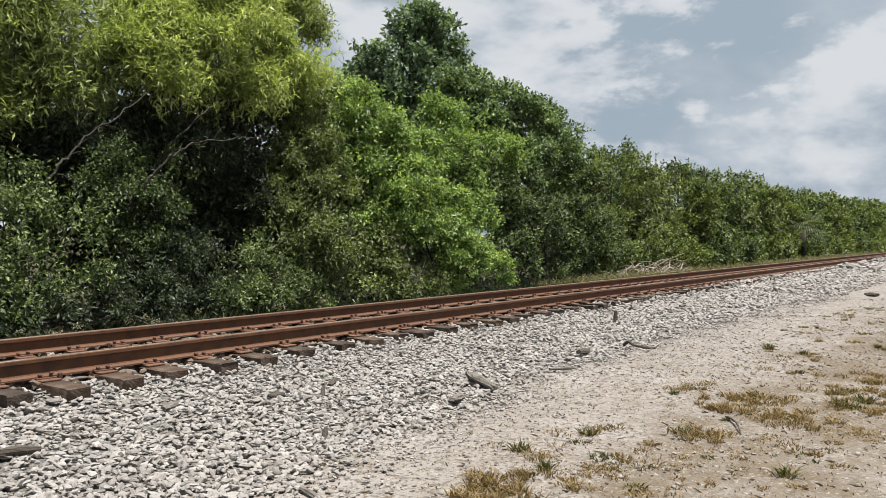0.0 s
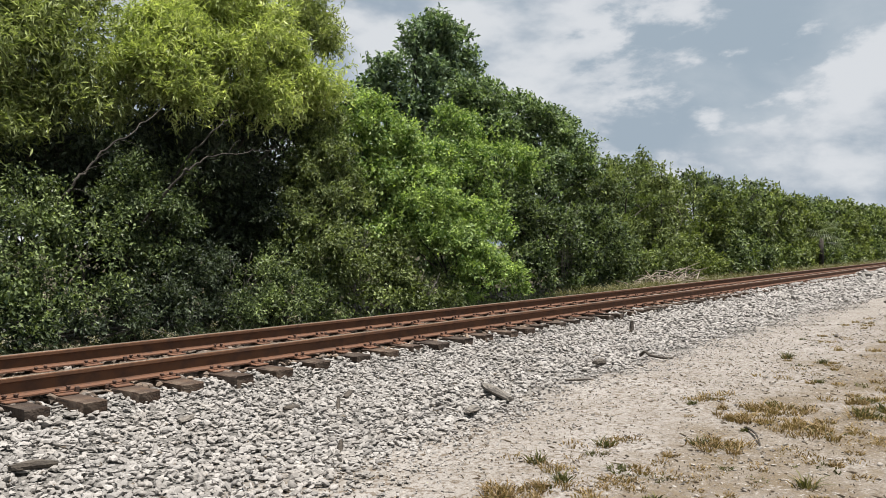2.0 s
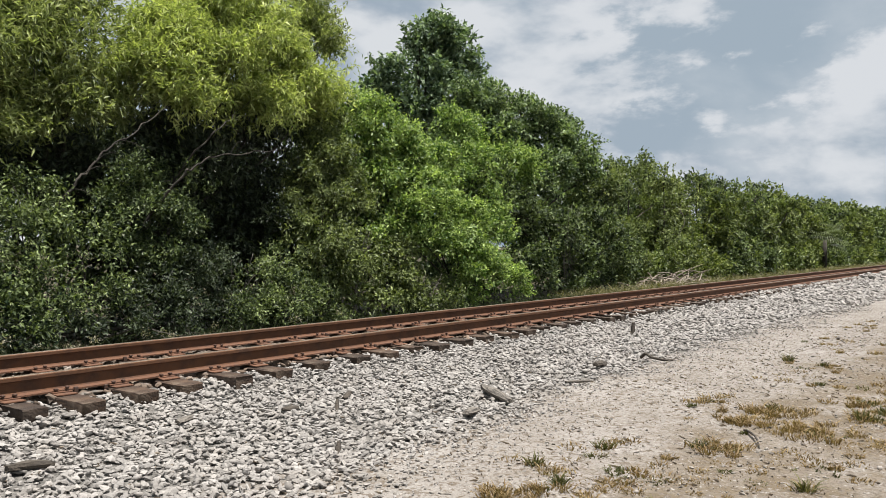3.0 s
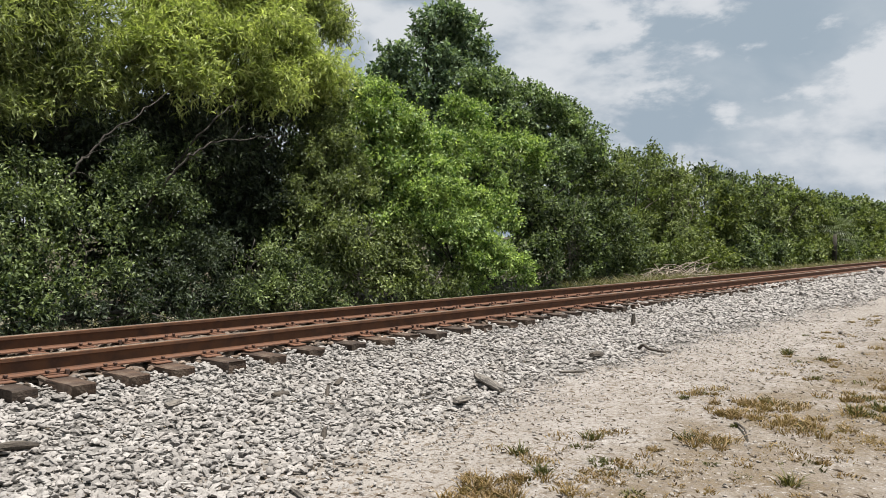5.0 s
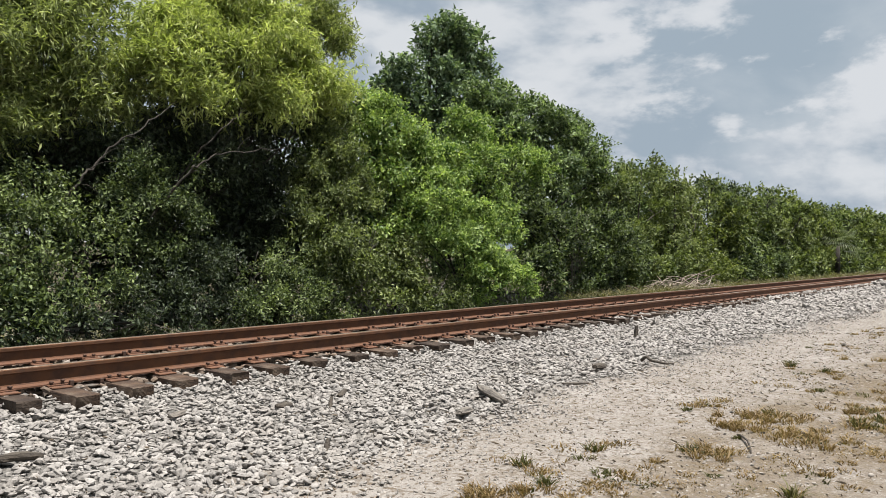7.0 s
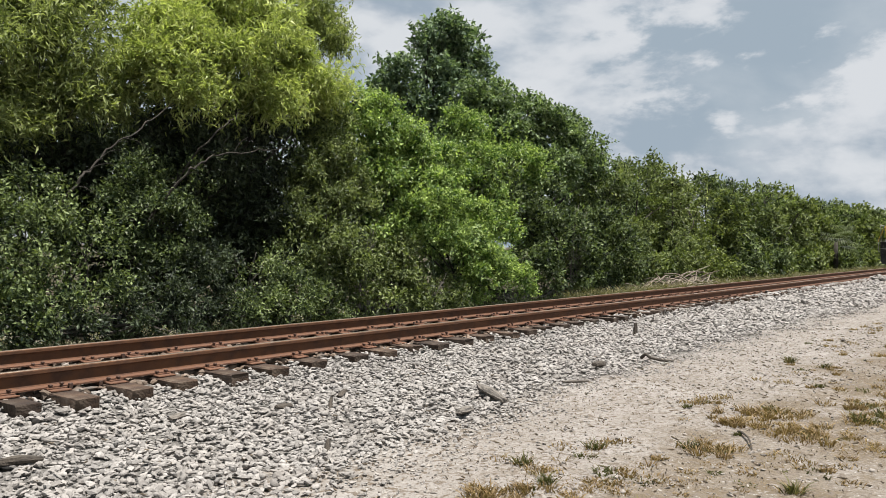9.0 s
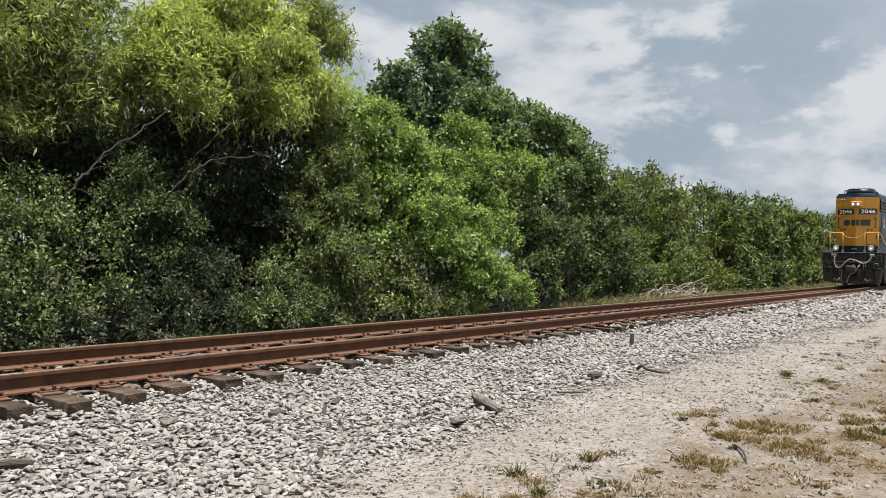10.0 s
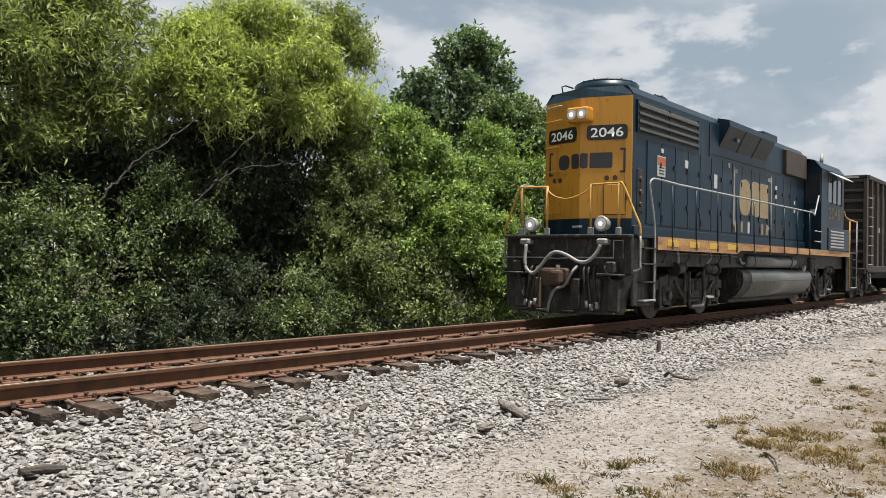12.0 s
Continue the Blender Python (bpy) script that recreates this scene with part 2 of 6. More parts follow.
# ---- mesh helpers ----
def mesh_of(name, verts, faces, mat, smooth=False):
    me = bpy.data.meshes.new(name)
    me.from_pydata([tuple(v) for v in verts], [], [tuple(f) for f in faces])
    me.materials.append(mat)
    if smooth:
        me.polygons.foreach_set("use_smooth", [True] * len(me.polygons))
    me.update()
    return me


def mesh_np(name, verts, faces, mat):
    """A mesh of many alike faces from arrays: verts n x 3, faces m x k."""
    me = bpy.data.meshes.new(name)
    m, k = faces.shape
    me.vertices.add(len(verts))
    me.vertices.foreach_set("co", np.ascontiguousarray(verts, dtype=np.float32).ravel())
    me.loops.add(m * k)
    me.loops.foreach_set("vertex_index", np.ascontiguousarray(faces, dtype=np.int32).ravel())
    me.polygons.add(m)
    me.polygons.foreach_set("loop_start", np.arange(0, m * k, k, dtype=np.int32))
    me.polygons.foreach_set("use_smooth", np.zeros(m, dtype=bool))
    me.materials.append(mat)
    me.update(calc_edges=True)
    return me


def part(name, bm, mat, parent, label=""):
    me = bpy.data.meshes.new(name)
    bm.normal_update()
    bm.to_mesh(me)
    bm.free()
    me.materials.append(mat)
    ob = new(name, me)
    ob.parent = parent
    return tagged(ob, label)


def child(name, me, parent, m=None, label=""):
    ob = new(name, me)
    ob.parent = parent
    if m is not None:
        ob.matrix_basis = m
    return tagged(ob, label)


def box_bm(x0, x1, y0, y1, z0, z1, bevel=0.0, bm=None, seg=1):
    b = bmesh.new()
    bmesh.ops.create_cube(b, size=1.0, matrix=Matrix.Translation(((x0 + x1) / 2, (y0 + y1) / 2, (z0 + z1) / 2)) @ Matrix.Diagonal((x1 - x0, y1 - y0, z1 - z0, 1)))
    if bevel:
        bmesh.ops.bevel(b, geom=b.edges[:], offset=bevel, segments=seg, affect="EDGES", profile=0.6)
    return merge(bm, b)


def merge(bm, b):
    if bm is None:
        return b
    me = bpy.data.meshes.new("tmp")
    b.to_mesh(me)
    b.free()
    bm.from_mesh(me)
    bpy.data.meshes.remove(me)
    return bm


def cyl_bm(p, q, r, r2=None, n=16, bm=None, bevel=0.0):
    """A rod from p to q."""
    p, q = Vector(p), Vector(q)
    b = bmesh.new()
    d = q - p
    m = Matrix.Translation((p + q) / 2) @ d.to_track_quat("Z", "Y").to_matrix().to_4x4()
    bmesh.ops.create_cone(b, cap_ends=True, segments=n, radius1=r, radius2=r if r2 is None else r2, depth=d.length, matrix=m)
    for f in b.faces:
        f.smooth = len(f.verts) == 4
    if bevel:
        bmesh.ops.bevel(b, geom=[e for e in b.edges if any(len(f.verts) > 4 for f in e.link_faces)], offset=bevel, segments=2, affect="EDGES")
    return merge(bm, b)


def tube_bm(points, radii, n=8, bm=None):
    """A bent tube through the points."""
    pts = [Vector(p) for p in points]
    if not isinstance(radii, (list, tuple)):
        radii = [radii] * len(pts)
    b = bmesh.new()
    rings = []
    up = Vector((0.13, 0.31, 0.94))
    for i, p in enumerate(pts):
        d = (pts[min(i + 1, len(pts) - 1)] - pts[max(i - 1, 0)]).normalized()
        u = d.cross(up)
        if u.length < 0.05:
            u = d.cross(Vector((1, 0, 0)))
        u.normalize()
        w = d.cross(u)
        rings.append([b.verts.new(p + radii[i] * (math.cos(a) * u + math.sin(a) * w)) for a in (2 * math.pi * k / n for k in range(n))])
    for r0, r1 in zip(rings, rings[1:]):
        for k in range(n):
            f = b.faces.new((r0[k], r0[(k + 1) % n], r1[(k + 1) % n], r1[k]))
            f.smooth = True
    b.faces.new(rings[0][::-1])
    b.faces.new(rings[-1])
    return merge(bm, b)


def curve_points(points, steps=6):
    """More points on a smooth line through the given ones."""
    p = [Vector(v) for v in points]
    p = [2 * p[0] - p[1]] + p + [2 * p[-1] - p[-2]]
    out = []
    for i in range(1, len(p) - 2):
        for k in range(steps):
            t = k / steps
            a, b, c, d = p[i - 1], p[i], p[i + 1], p[i + 2]
            out.append(0.5 * ((2 * b) + (c - a) * t + (2 * a - 5 * b + 4 * c - d) * t * t + (3 * b - a - 3 * c + d) * t ** 3))
    out.append(p[-2])
    return out


def extrude_bm(profile, axis, a, b_, bm=None):
    """A prism: the closed profile of (u, v) swept from a to b_ along axis 0 (u=y, v=z) or axis 1 (u=x, v=z)."""
    b = bmesh.new()
    put = (lambda t, u, v: (t, u, v)) if axis == 0 else (lambda t, u, v: (u, t, v))
    r0 = [b.verts.new(put(a, u, v)) for u, v in profile]
    r1 = [b.verts.new(put(b_, u, v)) for u, v in profile]
    n = len(profile)
    for k in range(n):
        b.faces.new((r0[k], r0[(k + 1) % n], r1[(k + 1) % n], r1[k]))
    b.faces.new(r0[::-1])
    b.faces.new(r1)
    bmesh.ops.recalc_face_normals(b, faces=b.faces[:])
    return merge(bm, b)


# ---- the ground: one sheet, a low gravel bed along the line y = 0; rail heads at z = 0 ----
PROFILE_Y = (-9000, -60, -9, -6, -4.6, -3.6, -2.2, -1.5, -1.05, 1.2, 1.7, 2.6, 4.0, 60, 9000)
PROFILE_Z = (-0.36, -0.36, -0.34, -0.36, -0.40, -0.42, -0.395, -0.368, -0.284, -0.285, -0.33, -0.58, -0.66, -0.66, -0.66)


def ground_z(x, y):
    z = np.interp(y, PROFILE_Y, PROFILE_Z)
    soft = np.clip((np.abs(y) - 1.5) / 1.5, 0, 1)
    return z + soft * (0.018 * np.sin(1.7 * x + 0.8 * y) * np.sin(0.9 * y - 0.6 * x) + 0.012 * np.sin(4.1 * x + 1.3) * np.sin(3.7 * y + 0.4 * x))


def make_ground():
    xs = np.unique(np.concatenate([-np.geomspace(8, 4000, 16), np.arange(-8, 44, 0.2), np.geomspace(40, 4000, 40)]))
    ys = np.unique(np.concatenate([-np.geomspace(14, 4000, 16), np.arange(-14, 8, 0.2), np.geomspace(8, 4000, 20)]))
    X, Y = np.meshgrid(xs, ys, indexing="ij")
    Z = ground_z(X, Y)
    near = (np.abs(X) < 60) & (np.abs(Y) < 20)
    Z = np.where(near, Z, np.interp(Y, PROFILE_Y, PROFILE_Z))
    n, m = X.shape
    idx = np.arange(n * m).reshape(n, m)
    f = np.stack([idx[:-1, :-1], idx[1:, :-1], idx[1:, 1:], idx[:-1, 1:]], -1).reshape(-1, 4)
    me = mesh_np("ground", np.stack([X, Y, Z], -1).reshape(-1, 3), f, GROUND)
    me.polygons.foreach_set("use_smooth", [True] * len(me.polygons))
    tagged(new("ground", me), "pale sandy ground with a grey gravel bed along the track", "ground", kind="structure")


make_ground()


# ---- stones ----
def stone_shapes(rng, n):
    """Crushed stones: broken, skewed twenty-faced bodies."""
    g = (1 + 5 ** 0.5) / 2
    v = np.array([(-1, g, 0), (1, g, 0), (-1, -g, 0), (1, -g, 0), (0, -1, g), (0, 1, g), (0, -1, -g), (0, 1, -g), (g, 0, -1), (g, 0, 1), (-g, 0, -1), (-g, 0, 1)]) / 1.9
    f = np.array([(0, 11, 5), (0, 5, 1), (0, 1, 7), (0, 7, 10), (0, 10, 11), (1, 5, 9), (5, 11, 4), (11, 10, 2), (10, 7, 6), (7, 1, 8),
                  (3, 9, 4), (3, 4, 2), (3, 2, 6), (3, 6, 8), (3, 8, 9), (4, 9, 5), (2, 4, 11), (6, 2, 10), (8, 6, 7), (9, 8, 1)])
    out = []
    for _ in range(n):
        s = v * rng.uniform(0.82, 1.12, (12, 1)) + rng.normal(0, 0.10, (12, 3))
        # one or two broken flat faces
        for _ in range(3):
            d = rng.normal(size=3)
            d /= np.linalg.norm(d)
            h = s @ d
            s = s - np.clip(h - rng.uniform(0.5, 0.75), 0, None)[:, None] * d
        out.append(s * rng.uniform(0.8, 1.25, (1, 3)))
    return out, f


def scatter_stones(name, rng, pts, size, label, mat=None, flat=0.54):
    """pts: n x 3 seats; size: n radii."""
    shapes, f = stone_shapes(rng, 40)
    shapes = np.array(shapes)
    n = len(pts)
    v = shapes[rng.integers(0, len(shapes), n)]
    v = v * np.stack([rng.uniform(0.95, 1.6, n), rng.uniform(0.65, 1.05, n), rng.uniform(flat - 0.2, flat + 0.15, n)], -1)[:, None, :]
    tilt = rng.normal(0, 0.3, (n, 2))
    a = rng.uniform(0, 2 * np.pi, n)
    cx, sx, cy, sy = np.cos(tilt[:, 0]), np.sin(tilt[:, 0]), np.cos(tilt[:, 1]), np.sin(tilt[:, 1])
    y, z = v[..., 1] * cx[:, None] - v[..., 2] * sx[:, None], v[..., 1] * sx[:, None] + v[..., 2] * cx[:, None]
    x, z = v[..., 0] * cy[:, None] + z * sy[:, None], -v[..., 0] * sy[:, None] + z * cy[:, None]
    x, y = x * np.cos(a)[:, None] - y * np.sin(a)[:, None], x * np.sin(a)[:, None] + y * np.cos(a)[:, None]
    v = np.stack([x, y, z], -1) * size[:, None, None] + pts[:, None, :]
    faces = (f[None] + 12 * np.arange(n)[:, None, None]).reshape(-1, 3)
    ob = new(name, mesh_np(name, v.reshape(-1, 3), faces, mat or STONE))
    ob.data.polygons.foreach_set("use_smooth", np.repeat(rng.random(n) < 0.1, 20))
    return tagged(ob, label, "gravel", kind="stuff")


def make_ballast():
    rng = np.random.default_rng(5)
    seats = []
    for x0, x1, y0, y1, step in ((-14, 1.2, -4.3, -0.9, 0.11), (1.2, 9, -5.0, -0.9, 0.044), (9, 15, -4.8, -0.9, 0.050), (15, 24, -4.5, -0.9, 0.066), (24, 42, -4.3, -0.9, 0.10), (42, 90, -4.2, -1.0, 0.2)):
        n = int((x1 - x0) * (y1 - y0) / step ** 2 * 1.0)
        x, y = rng.uniform(x0, x1, n), rng.uniform(y0, y1, n)
        edge = np.interp(x, (2, 3.3, 4.3, 6.0, 7.2, 8.6, 12.5, 19, 24, 40), (-4.9, -4.5, -4.25, -3.97, -3.74, -3.65, -3.55, -3.6, -3.95, -4.0)) + 0.09 * np.sin(1.7 * x) + 0.07 * np.sin(4.3 * x + 1)
        keep = rng.random(n) < np.where(y > edge, 1.0, 0.8 * np.exp(-(edge - y) / 0.5))
        r = (min(step, 0.055) if x0 < 0 else step) * rng.uniform(0.34, 0.82, n) * np.clip(1 - 0.9 * (edge + 0.1 - y), 0.4, 1)
        z = ground_z(x, y) + r * 0.3 + rng.uniform(0, 0.9, n) * r
        seats.append(np.stack([x, y, z, r], -1)[keep])
    s = np.concatenate(seats)
    scatter_stones("ballast_shoulder", rng, s[:, :3], s[:, 3], "grey crushed limestone ballast beside the ties")
    seats = []
    for x0, x1, step in ((-14, 1.5, 0.3), (1.5, 14, 0.085), (14, 60, 0.17)):
        n = int((x1 - x0) * 3.2 / step ** 2 * 0.72)
        x, y = rng.uniform(x0, x1, n), rng.uniform(-0.95, 1.95, n)
        r = np.minimum(step, 0.09) * rng.uniform(0.4, 0.75, n)
        seats.append(np.stack([x, y, ground_z(x, y) + 0.025 + 0.4 * r, r], -1))
    s = np.concatenate(seats)
    scatter_stones("ballast_between_ties", rng, s[:, :3], s[:, 3], "rust-stained crushed stone ballast between the ties", STONE_RUST)
    # stray pebbles on the sand
    n = 16000
    x, y = 1 + 22 * rng.random(n) ** 1.5, rng.uniform(-8.2, -3.9, n)
    # few lie on the pale worn strip that vehicles use
    worn = np.exp(-((y + 4.4 + 0.02 * x) / 0.33) ** 2) * np.clip((x - 5) / 3, 0, 1)
    keep = rng.random(n) < np.clip(1.15 - (-4.2 - y) / 4.0, 0.25, 1) * (0.35 + 0.65 * (np.sin(1.3 * x + 2 * y) > -0.2)) * (1 - 0.9 * worn)
    x, y = x[keep], y[keep]
    r = (0.004 + 0.013 * rng.random(len(x)) ** 2.5) * (1 + x / 30)
    scatter_stones("pebbles", rng, np.stack([x, y, ground_z(x, y) + 0.3 * r], -1), r, "loose pale pebbles strewn over the sand", PEBBLE)


make_ballast()

# ---- the track ----
GAUGE = 0.7525
RAIL = ((-0.070, -0.185), (0.070, -0.185), (0.070, -0.172), (0.020, -0.158), (0.009, -0.140), (0.009, -0.052), (0.036, -0.040), (0.037, -0.010), (0.030, -0.002))
RAIL_FULL = RAIL + tuple((-u, v) for u, v in reversed(RAIL[1:]))[:-1]
# place along the line and sideways shift of the nearest ties
TIES = ((3.33, 0.03), (3.83, -0.06), (4.40, -0.01), (4.96, 0.02), (5.55, -0.02), (6.11, -0.01), (6.79, 0.07), (7.52, 0.06), (8.08, 0.04), (8.66, 0.09), (9.14, -0.02), (9.78, 0.01), (10.42, 0.04), (11.03, -0.02), (11.65, 0.03))


def make_track():
    rng = random.Random(3)
    track = tagged(new("railway_track"), "rusty steel rails spiked to dark creosoted timber ties", "railway track")
    for side in (-1, 1):
        body = tuple((u, v) for u, v in RAIL_FULL)
        rail = part("rail", extrude_bm([(side * GAUGE + u, v) for u, v in body], 0, -40, 420), RUST, track)
        foot = [(side * GAUGE + u, v + 0.0015) for u, v in ((-0.0715, -0.186), (0.0715, -0.186), (0.0715, -0.171), (0.024, -0.158), (-0.024, -0.158), (-0.0715, -0.171))]
        part("rail_foot", extrude_bm(foot, 0, -40, 420), PLATE, rail, "orange rusted rail foot")
        part("running_surface", extrude_bm([(side * GAUGE + u, v) for u, v in ((-0.029, -0.0025), (0.029, -0.0025), (0.026, 0.0008), (-0.026, 0.0008))], 0, -40, 420), RAILTOP, rail, "worn pale rail head")
    shapes = []
    for k in range(6):
        b = box_bm(-0.118, 0.118, -1.30, 1.30, -0.178, 0, 0.012)
        r2 = random.Random(40 + k)
        for v in b.verts:
            v.co += Vector((r2.uniform(-0.012, 0.012), r2.uniform(-0.02, 0.02), r2.uniform(-0.008, 0.004)))
        # a split in the end grain
        me = bpy.data.meshes.new("tie")
        b.to_mesh(me)
        b.free()
        me.materials.append(TIE)
        shapes.append(me)
    b = box_bm(-0.098, 0.098, -0.18, 0.18, 0, 0.014, 0.003)
    for s in (-1, 1):
        box_bm(-0.098, 0.098, s * 0.082 - 0.012, s * 0.082 + 0.012, 0.014, 0.026, 0.003, b)
    plate = bpy.data.meshes.new("tie_plate")
    b.to_mesh(plate)
    b.free()
    plate.materials.append(PLATE)
    b = box_bm(-0.009, 0.009, -0.009, 0.009, 0, 0.05, 0.002)
    box_bm(-0.017, 0.017, -0.024, 0.014, 0.036, 0.055, 0.005, b)
    spike = bpy.data.meshes.new("spike")
    b.to_mesh(spike)
    b.free()
    spike.materials.append(SPIKE)
    b = box_bm(-0.02, 0.02, -0.085, 0.085, -0.035, 0.012, 0.006)
    box_bm(-0.02, 0.02, 0.06, 0.09, -0.03, 0.03, 0.006, b)
    anchor = bpy.data.meshes.new("rail_anchor")
    b.to_mesh(anchor)
    b.free()
    anchor.materials.append(SPIKE)
    seats = list(TIES)
    while seats[0][0] > -4:
        seats.insert(0, (seats[0][0] - 0.55 - rng.uniform(-0.04, 0.04), rng.uniform(-0.05, 0.11)))
    while seats[-1][0] < 125:
        seats.append((seats[-1][0] + 0.585 + rng.uniform(-0.05, 0.05), rng.uniform(-0.05, 0.11)))
    for x, jog in seats:
        tie = child("tie", shapes[rng.randrange(6)], track, pose(x, jog, -0.208 + rng.uniform(-0.006, 0), 0, rng.uniform(-1, 1), rng.uniform(-1.6, 1.6)))
        if x > 60:
            continue
        for side in (-1, 1):
            child("tie_plate", plate, tie, pose(0, side * GAUGE - jog, 0.004))
            if x < 26:
                for u, w in ((-0.055, -0.078), (0.05, -0.078), (-0.05, 0.078), (0.055, 0.078)):
                    lean = 0 if w > 0 else 180
                    child("spike", spike, tie, pose(u, side * GAUGE - jog + w, 0.004 + rng.uniform(0, 0.02), 0, 0, lean + rng.uniform(-12, 12)))
                if rng.random() < 0.75:
                    child("rail_anchor", anchor, tie, pose(0.135 * rng.choice((-1, 1)), side * GAUGE - jog, 0.028, 0, 0, rng.choice((0, 180))))


make_track()


# ---- vegetation ----
def wave(p, size, seed):
    """Smooth random values over space, about -2 to 2, with swells of the given size."""
    rng = np.random.default_rng(seed)
    k = rng.normal(size=(9, 3))
    k *= (2 * np.pi / size * rng.uniform(0.65, 1.5, 9) / np.linalg.norm(k, axis=1))[:, None]
    return np.sin(p @ k.T + rng.uniform(0, 2 * np.pi, 9)).sum(1) / 2.1


def leaf_blades(rng, pos, axis, nrm, size, slim):
    """A folded leaf of two faces at each place."""
    m = len(pos)
    axis = axis / np.linalg.norm(axis, axis=1, keepdims=True)
    side = np.cross(nrm, axis)
    side /= np.linalg.norm(side, axis=1, keepdims=True) + 1e-9
    up = np.cross(axis, side)
    s = (size * rng.uniform(0.65, 1.3, m))[:, None]
    a, tip = pos, pos + axis * s - up * s * 0.10
    l = pos + axis * s * 0.45 + side * s * slim * 0.5 + up * s * 0.07
    r = pos + axis * s * 0.45 - side * s * slim * 0.5 + up * s * 0.07
    v = np.stack([a, r, tip, l], 1).reshape(-1, 3)
    q = 4 * np.arange(m)[:, None]
    f = np.concatenate([q + np.array([0, 1, 2]), q + np.array([0, 2, 3])], 0)
    return v, f


def leaf_arrays(rng, blobs, count, size, slim=0.5, droop=0.0, sprig=7, reach=0.30, inner=0.35, dome=0.85, gaps=None, seed=0):
    """Leaves in sprigs over a set of round masses. blobs: n x 4 (centre, radius). slim: width by length; droop: how far sprigs hang; gaps: how much of the mass stays open."""
    blobs = np.asarray(blobs, dtype=float)
    n = max(1, count // sprig)
    w = blobs[:, 3] ** 2
    b = blobs[rng.choice(len(blobs), n, p=w / w.sum())]
    d = rng.normal(size=(n, 3))
    # clumps are domes: most leaves sit on their upper half
    d[:, 2] = np.where(rng.random(n) < dome, np.abs(d[:, 2]) + 0.15, d[:, 2])
    d /= np.linalg.norm(d, axis=1, keepdims=True)
    depth = np.where(rng.random(n) < inner, rng.uniform(0.35, 0.9, n), rng.uniform(0.86, 1.12, n))
    depth = np.where(rng.random(n) < 0.06, rng.uniform(1.1, 1.6, n), depth)
    base = b[:, :3] + d * (b[:, 3] * depth)[:, None] * np.array([1.1, 1.1, 0.8])
    if gaps is not None:
        open_here = 0.9 * wave(base, 5.0 * size, seed + 1) + 0.9 * wave(base, 11.0 * size, seed + 2) + 0.4 * rng.normal(size=n)
        keep = open_here > gaps
        base, d, n = base[keep], d[keep], int(keep.sum())
    way = d * 0.8 + rng.normal(0, 0.55, (n, 3)) + np.array([0, 0, 0.35 - 1.6 * droop])
    way /= np.linalg.norm(way, axis=1, keepdims=True)
    k = sprig
    t = np.linspace(0, 1, k)[None, :, None]
    pos = base[:, None, :] + way[:, None, :] * t * reach + np.array([0, 0, -1.0]) * droop * reach * t ** 2
    pos = (pos + rng.normal(0, 0.028, (n, k, 3))).reshape(-1, 3)
    m = len(pos)
    axis = np.repeat(way, k, axis=0) * 0.5 + rng.normal(0, 0.7, (m, 3)) + np.array([0, 0, -0.15 - 1.3 * droop])
    nrm = np.repeat(d * 0.5 + rng.normal(0, 0.45, (n, 3)), k, axis=0) + rng.normal(0, 0.5, (m, 3)) + np.array([0, 0, 0.85])
    return leaf_blades(rng, pos, axis, nrm, size, slim)


def shoot_arrays(rng, blobs, count, length, size, slim, k=16):
    """Young shoots that stand out above the crown, with leaves all along them."""
    b = blobs[rng.integers(0, len(blobs), count)]
    d = rng.normal(size=(count, 3)) * np.array([1, 1, 0.4]) + np.array([0, 0, 0.7])
    d /= np.linalg.norm(d, axis=1, keepdims=True)
    base = b[:, :3] + d * (b[:, 3] * 0.9)[:, None]
    way = d * np.array([0.7, 0.7, 0.4]) + rng.normal(0, 0.25, (count, 3)) + np.array([0, 0, 0.75])
    way /= np.linalg.norm(way, axis=1, keepdims=True)
    l = length * rng.uniform(0.4, 1.15, count)
    t = np.linspace(0, 1, k)[None, :, None]
    pos = (base[:, None, :] + way[:, None, :] * t * l[:, None, None]).reshape(-1, 3) + rng.normal(0, 0.02, (count * k, 3))
    m = len(pos)
    axis = np.repeat(way, k, axis=0) * 0.5 + rng.normal(0, 0.7, (m, 3))
    v, f = leaf_blades(rng, pos, axis, rng.normal(0, 0.6, (m, 3)) + np.array([0, 0, 0.7]), size, slim)
    return v, f


def sub_blobs(rng, blobs, k, low=0.20, high=0.44):
    """Breaks each round mass into many smaller ones, so that its outline is uneven."""
    out = []
    for x, y, z, r in blobs:
        for _ in range(k):
            d = rng.normal(size=3)
            d /= np.linalg.norm(d)
            s = r * rng.uniform(low, high)
            c = np.array([x, y, z]) + d * (r * 1.12 - s) * rng.uniform(0.55, 1.2)
            out.append((*c, s))
    return np.array(out)


